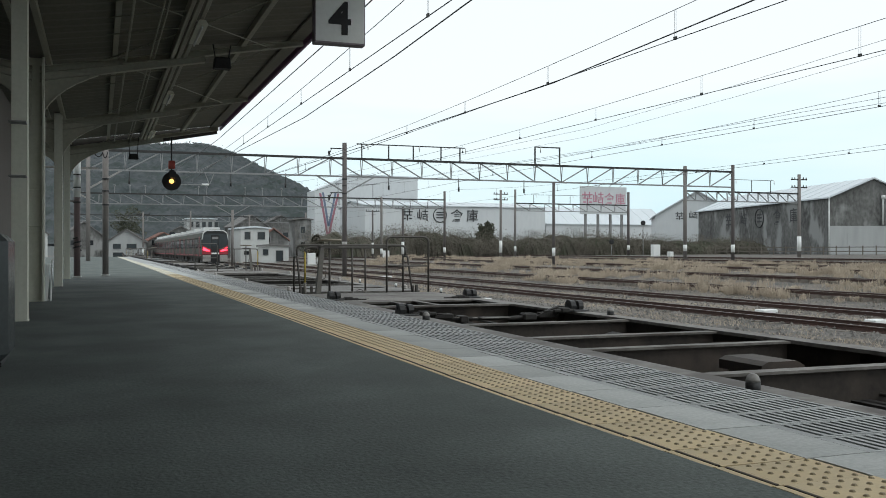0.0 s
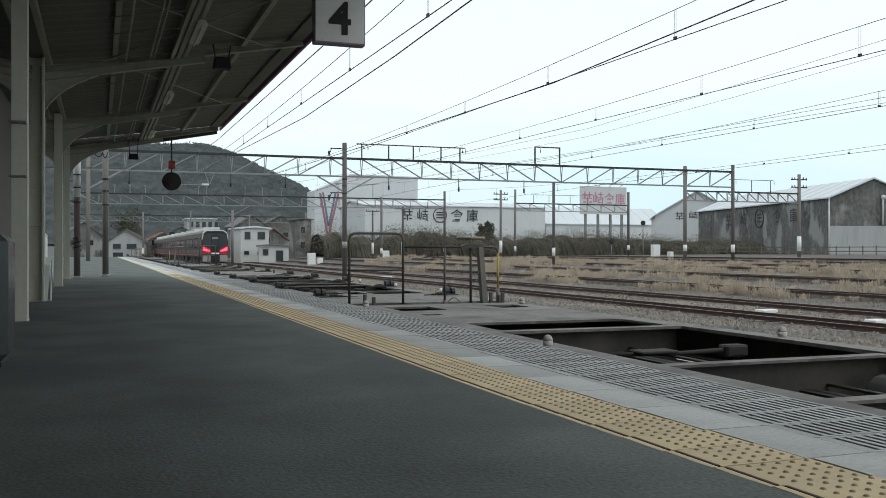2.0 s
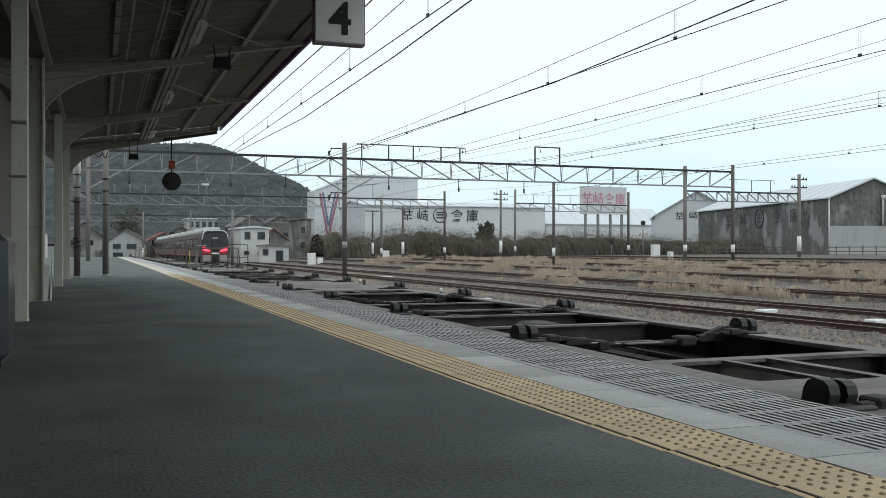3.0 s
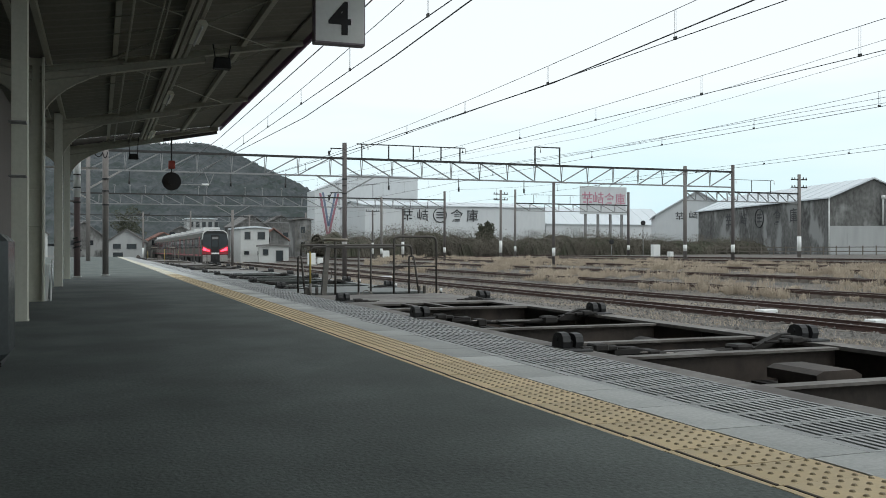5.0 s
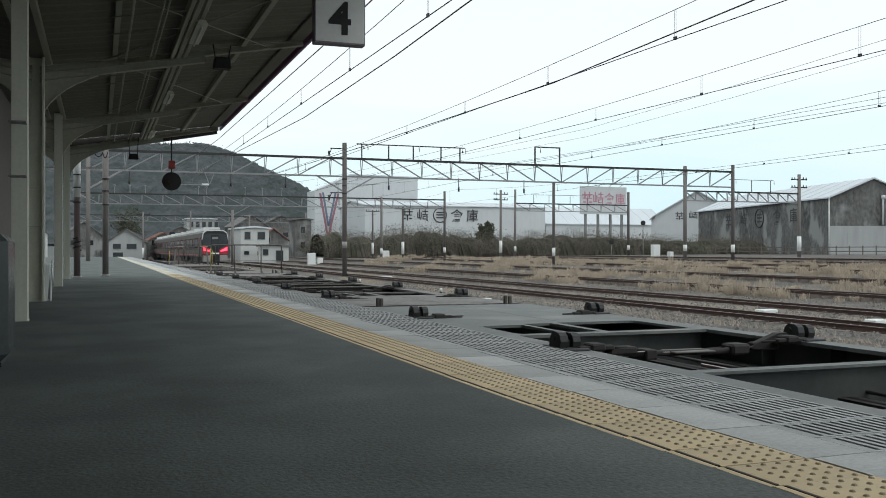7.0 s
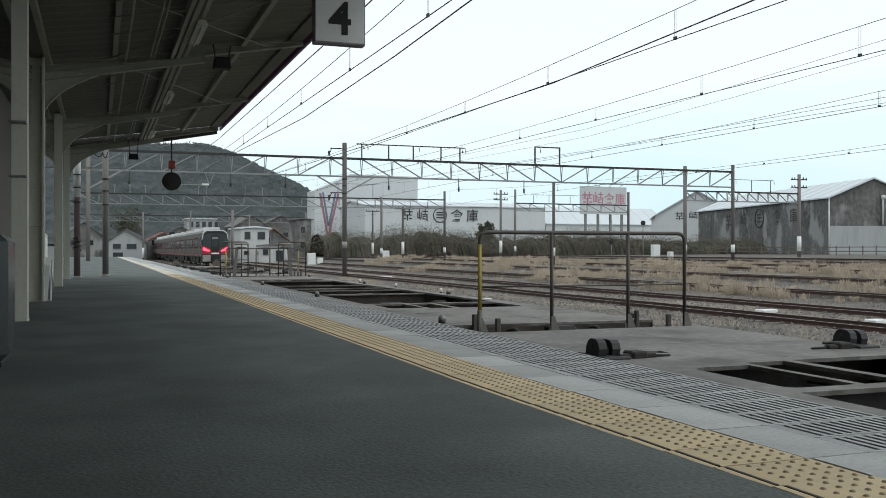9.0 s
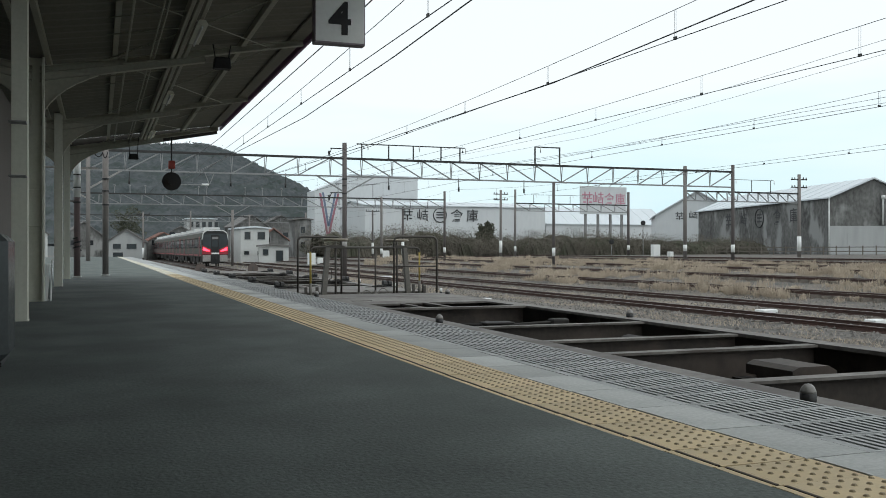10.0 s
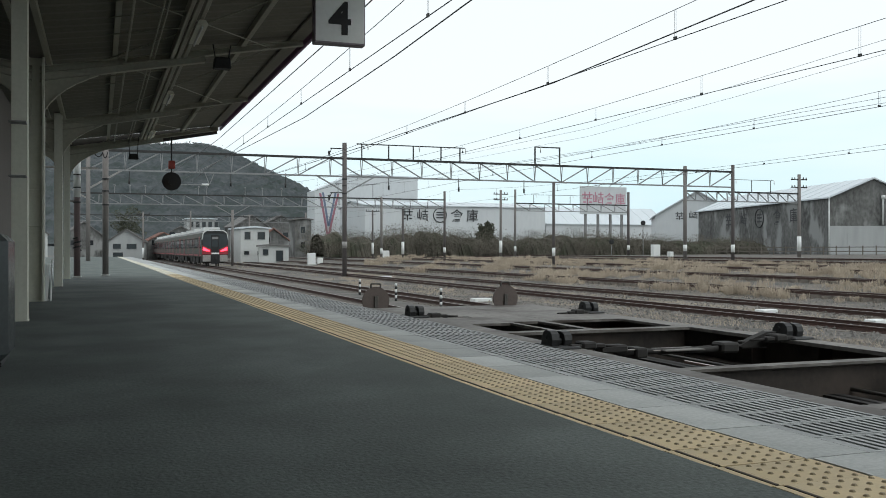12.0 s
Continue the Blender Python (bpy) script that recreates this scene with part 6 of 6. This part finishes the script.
def grass():
    rnd = np.random.default_rng(21)
    verts, faces = [], []

    def tuft(x, y, h, n, spread):
        z = ground_z(x)
        for k in range(n):
            a = rnd.uniform(0, math.tau)
            bx, by = x + rnd.normal(0, spread), y + rnd.normal(0, spread)
            w = rnd.uniform(0.005, 0.012)
            hh = h * rnd.uniform(0.5, 1.1)
            tip = (bx + math.cos(a) * hh * 0.75, by + math.sin(a) * hh * 0.75, z + hh)
            i = len(verts)
            verts.extend([(bx - w, by, z - 0.02), (bx + w, by, z - 0.02), tip])
            faces.append((i, i + 1, i + 2))

    def clump(x, y, h):
        z = ground_z(x)
        for k in range(46):
            a, lean = rnd.uniform(0, math.tau), abs(rnd.normal(0, 0.6))
            hh = h * rnd.uniform(0.55, 1.15)
            bx, by = x + rnd.normal(0, 0.09) + math.cos(a) * 0.08, y + rnd.normal(0, 0.09)
            w = rnd.uniform(0.006, 0.014)
            mx, my, mz = bx + math.cos(a) * hh * lean * 0.5, by + math.sin(a) * hh * lean * 0.5, z + hh * 0.75
            i = len(verts)
            verts.extend([(bx, by, z - 0.02), (mx - w, my, mz), (mx + w, my, mz), (mx + math.cos(a) * hh * lean * 0.6, my + math.sin(a) * hh * lean * 0.6, z + hh * (1.05 - 0.3 * lean))])
            faces.append((i, i + 1, i + 2))
            faces.append((i + 1, i + 3, i + 2))
    # fluffy clumps, thick in patches, and thin low grass between them
    for i in range(13500):
        x = rnd.uniform(25.5, 47.0)
        y = rnd.uniform(18, 165)
        d = noise.noise((x * 0.22, y * 0.12, 0)) + 0.8 * noise.noise((x * 0.8, y * 0.55, 5))
        thin = max(0.0, y / x - 1.3) * 0.22
        if y > x * 3.6 or d + rnd.normal(0, 0.14) < (0.06 if x < 36 else 0.0) + thin or min(abs(x - c) for c in TRACKS) < 0.8:
            continue
        clump(x, y, rnd.uniform(0.18, 0.42) * (1.5 if d > 0.42 else 1.0))
    for i in range(5000):
        x, y = rnd.uniform(25.5, 44.0), rnd.uniform(18, 150)
        if y < x * rnd.uniform(1.2, 3.6):
            tuft(x, y, rnd.uniform(0.08, 0.25), 7, 0.14)
    for i in range(2200):
        x = rnd.uniform(13.8, 26) if rnd.random() < 0.5 else rnd.uniform(43, 66)
        y = rnd.uniform(10, 150)
        if noise.noise((x * 0.3, y * 0.12, 9)) < 0.12 or min(abs(x - c) for c in TRACKS) < 0.9:
            continue
        tuft(x, y, rnd.uniform(0.08, 0.3), 6, 0.10)
    for i in range(7000):
        x = rnd.choice([14.2, 15.0, 15.9, 16.6, 20.0, 20.5, 24.2, 25.0, 25.6]) + rnd.normal(0, 0.4)
        y = x * rnd.uniform(0.9, 4.0)
        if noise.noise((x * 0.5, y * 0.2, 3)) > -0.15:
            tuft(x, y, rnd.uniform(0.03, 0.10), 6, 0.16)
    me = bpy.data.meshes.new("dry_grass")
    me.from_pydata(verts, [], faces)
    me.materials.append(DRY)
    tagged(new("dry_grass", me), "tufts of straw-coloured dry grass in the yard", "grass", kind="stuff")


grass()


def stones():
    """Loose ballast stones lying over the nearer part of the yard."""
    rnd = np.random.default_rng(31)
    verts, faces = [], []
    for i in range(10000):
        x = rnd.uniform(13.4, 27.5)
        y = x * rnd.uniform(0.95, 3.2)
        r = rnd.uniform(0.025, 0.07)
        z = ground_z(x) + r * 0.3
        n = len(verts)
        for d in ((1, 0, 0), (-1, 0, 0), (0, 1, 0), (0, -1, 0), (0, 0, 0.8)):
            verts.append((x + d[0] * r * rnd.uniform(0.6, 1.2), y + d[1] * r * rnd.uniform(0.6, 1.2), z + d[2] * r))
        faces += [(n, n + 2, n + 4), (n + 2, n + 1, n + 4), (n + 1, n + 3, n + 4), (n + 3, n, n + 4)]
    me = bpy.data.meshes.new("ballast_stones")
    me.from_pydata(verts, [], faces)
    me.materials.append(mat("ballast_stone", (0.175, 0.163, 0.15), (0.085, 0.08, 0.074), 0.95, bump=0, vary=0.5, island=True))
    tagged(new("ballast_stones", me), "loose grey-brown ballast stones", "ballast", kind="stuff")


stones()


# ---- small things of the yard ----
def marker_post(x, y, h=0.75):
    t = thing("marker_post", "short black and white banded marker post", "marker post", pose(x, y, ground_z(x)), "marker posts between the tracks")
    n = 6
    for k in range(n):
        bm = bmesh.new()
        tube(bm, [(0, 0, h * k / n - (0.02 if k == 0 else 0)), (0, 0, h * (k + 1) / n)], 0.05, 8)
        part("band", bm, WHITE if k % 2 else BLACK, t)


for x, y in ((11.0, 40.6), (10.95, 35.0), (11.0, 30.0)):
    marker_post(x, y, 0.7)


def track_box(x, y, w, h, label, name="signal_cabinet", m=None):
    t = thing(name, label, "cabinet", pose(x, y, ground_z(x)))
    bm = bmesh.new()
    box(bm, -w / 2, w / 2, -0.3, 0.3, 0.15, h, 0.03)
    part("body", bm, m or WHITE, t)
    bm = bmesh.new()
    box(bm, -w / 2 + 0.05, w / 2 - 0.05, -0.312, -0.3, 0.3, h - 0.12, 0.004)
    part("door", bm, m or WHITE, t)
    bm = bmesh.new()
    box(bm, -w / 2 - 0.1, w / 2 + 0.1, -0.4, 0.4, -0.05, 0.16, 0.02)
    part("plinth", bm, CONCRETE, t)


track_box(61.6, 94.5, 0.95, 1.6, "pale metal signal cabinet on a concrete plinth")
track_box(64.0, 95.0, 0.5, 0.75, "small white trackside box")
track_box(25.6, 118.2, 1.0, 1.6, "white metal signal cabinet")
track_box(26.8, 118.6, 0.7, 0.9, "low white metal signal cabinet")
track_box(39.0, 130.0, 1.2, 1.2, "white metal relay box by the bushes")
track_box(16.5, 150.0, 0.8, 0.7, "small white trackside box")


def dwarf_signal(x, y, h, label):
    t = thing("dwarf_signal", label, "signal", pose(x, y, ground_z(x)))
    bm = bmesh.new()
    tube(bm, [(0, 0, -0.02), (0, 0, h)], 0.06, 8)
    part("mast", bm, STEEL_GREY, t)
    bm = bmesh.new()
    tube(bm, [(0, -0.1, h + 0.45), (0, 0.1, h + 0.45)], 0.33, 18)
    part("head", bm, BLACK, t)
    bm = bmesh.new()
    box(bm, -0.25, 0.25, -0.14, -0.1, h + 0.2, h + 0.7, 0.04)
    part("face", bm, BLACK, t)


dwarf_signal(71.0, 112.0, 4.2, "tall signal mast with a black round head")
dwarf_signal(66.0, 112.0, 1.6, "low signal with a black head")


def crossing_slab(x, y, w, d, label):
    t = thing("concrete_slab", label, "slab", pose(x, y, ground_z(x), 0, 0, 12), "slabs lying in the yard")
    bm = bmesh.new()
    box(bm, -w / 2, w / 2, -d / 2, d / 2, 0.0, 0.14, 0.02)
    part("slab", bm, WHITE, t)


for x, y, w in ((19.6, 19.5, 0.55), (19.7, 24.0, 0.7), (19.3, 64.5, 1.1), (13.9, 33.4, 0.8)):
    crossing_slab(x, y, w, 0.35, "white concrete slab lying beside the rails")


def fence(x0, y0, x1, y1, n, h):
    t = thing("yard_fence", "low weathered fence of posts and rails", "fence")
    for i in range(n + 1):
        f = i / n
        x, y = x0 + (x1 - x0) * f, y0 + (y1 - y0) * f
        bm = bmesh.new()
        box(bm, x - 0.06, x + 0.06, y - 0.06, y + 0.06, ground_z(x) - 0.05, ground_z(x) + h)
        part("post", bm, SLEEPER, t)
    for z in (h * 0.4, h * 0.85):
        bm = bmesh.new()
        bar(bm, (x0, y0, ground_z(x0) + z), (x1, y1, ground_z(x1) + z), 0.10)
        part("rail", bm, SLEEPER, t)


fence(86.0, 116.0, 99.0, 96.0, 14, 1.3)

# ---- platform edge: tactile tiles, pale tiles and slotted slabs ----
def tile_mesh(name, x0, x1, y1, z0, material, studs=False):
    bm = bmesh.new()
    g = 0.003
    a, b = x0 + 0.002, x1 - 0.002
    if studs:
        a = x0 + 0.068
    box(bm, a, b, g, y1 - g, -0.03, z0)
    if studs:
        # raised bar and its groove towards the platform
        box(bm, x0 + 0.004, x0 + 0.033, g, y1 - g, -0.03, z0)
        box(bm, x0 + 0.036, x0 + 0.050, g + 0.008, y1 - g - 0.012, -0.03, z0 + 0.002, 0, 1)
        box(bm, x0 + 0.052, x0 + 0.0675, g, y1 - g, -0.03, z0)
        step = (x1 - x0 - 0.10) / 5
        for i in range(5):
            for j in range(5):
                cx, cy = x0 + 0.095 + step * (i + 0.5), (j + 0.5) * y1 / 5
                lo = [bm.verts.new((cx + 0.0115 * math.cos(k * math.tau / 6), cy + 0.0115 * math.sin(k * math.tau / 6), z0)) for k in range(6)]
                hi = [bm.verts.new((cx + 0.0062 * math.cos(k * math.tau / 6), cy + 0.0062 * math.sin(k * math.tau / 6), z0 + 0.006)) for k in range(6)]
                bm.faces.new(hi).material_index = 2
                for k in range(6):
                    bm.faces.new((lo[k], lo[(k + 1) % 6], hi[(k + 1) % 6], hi[k])).material_index = 2
    return finish(bm, name, material)


def slotted_mesh(x0, x1, y1):
    bm = bmesh.new()
    g = 0.003
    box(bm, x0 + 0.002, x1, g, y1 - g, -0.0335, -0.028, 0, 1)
    n = 12
    first = x0 + 0.02
    pitch = (x1 - 0.035 - first) / n
    slot = 0.024
    for i in range(n + 1):
        a = first + pitch * i + slot / 2 if i else x0 + 0.002
        b = first + pitch * (i + 1) - slot / 2 if i < n else x1
        if i == 0:
            b = first + pitch - slot / 2
        box(bm, a, b, g, y1 - g, -0.028, 0.0)
    for i in range(1, n + 1):
        a, b = first + pitch * i - slot / 2, first + pitch * i + slot / 2
        for c, d in ((g, 0.024), (y1 - 0.024, y1 - g)):
            box(bm, a, b, c, d, -0.028, 0.0)
    return finish(bm, "slotted_slab", [EDGE_SLAB, SLOT_SHADE_DIRT])


def edge_pieces():
    L = 0.2845
    yellow = tile_mesh("tactile_tile", YEL0, YEL1, L, 0.0, [YELLOW_TILE, GROOVE, STUD], True)
    faded = tile_mesh("tactile_tile", YEL0, YEL1, L, 0.0, [FADED_TILE, GROOVE, FADED_TILE], True)
    pale = tile_mesh("pale_tile", YEL1, PALE1, 2 * L, 0.0, PALE_SLAB)
    slab = slotted_mesh(PALE1, EDGE, L)
    start, near = -2.975, 215
    for k in range(near):
        y = start + k * L
        for name, me in (("tactile_tile", yellow if y < 30 else faded), ("slotted_slab", slab)) + ((("pale_tile", pale),) if k % 2 == 0 else ()):
            ob = new(name, me)
            ob.parent = PLATFORM
            ob.location = (swing(y + L / 2), y, random.uniform(-0.0015, 0.0015))
    y = start + near * L
    for y0, y1, tag in ((y, P1, "far"), (P0, start, "back")):
        dx = swing(y0)
        for name, x0, x1, m in (("tactile_strip", YEL0 + 0.002, YEL1 - 0.002, FADED_TILE if tag == "far" else YELLOW_TILE), ("pale_strip", YEL1, PALE1 - 0.002, PALE_SLAB), ("slotted_strip", PALE1, EDGE, EDGE_SLAB)):
            bm = bmesh.new()
            q = y0
            while q < y1 - 0.01:
                e = min(q + 0.6, y1)
                box(bm, x0 + dx, x1 + dx, q + 0.004, e - 0.004, -0.03, 0.0)
                q = e
            part(name, bm, m, PLATFORM, kind="stuff")


edge_pieces()

# ---- what moves: the freight train rolls past towards the camera's side ----
def joint_y(t):
    """Where the middle joint of the train is, along the line."""
    return 8.93 - 12.26 * (t - 5.7)


def motions():
    times = [k * 0.5 for k in range(25)]
    for w, k, shift in WAGONS:
        walk(w, [(t, pose(LINE_X, joint_y(t) + PITCH * k + shift, DECK)) for t in times])
    # the added blade drops over the lens when the lamp goes out
    for blade in LAMP_OFF_BLADE:
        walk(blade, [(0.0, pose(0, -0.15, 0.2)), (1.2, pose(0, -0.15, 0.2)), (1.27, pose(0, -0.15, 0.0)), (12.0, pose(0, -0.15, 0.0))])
    steps = [k / 30 for k in range(361)]
    for w in WHEELS:
        x, y, z = w.location
        walk(w, [(t, pose(x, y, z, math.degrees((joint_y(t) - joint_y(0)) / 0.43) * -1 % 360)) for t in steps])


motions()
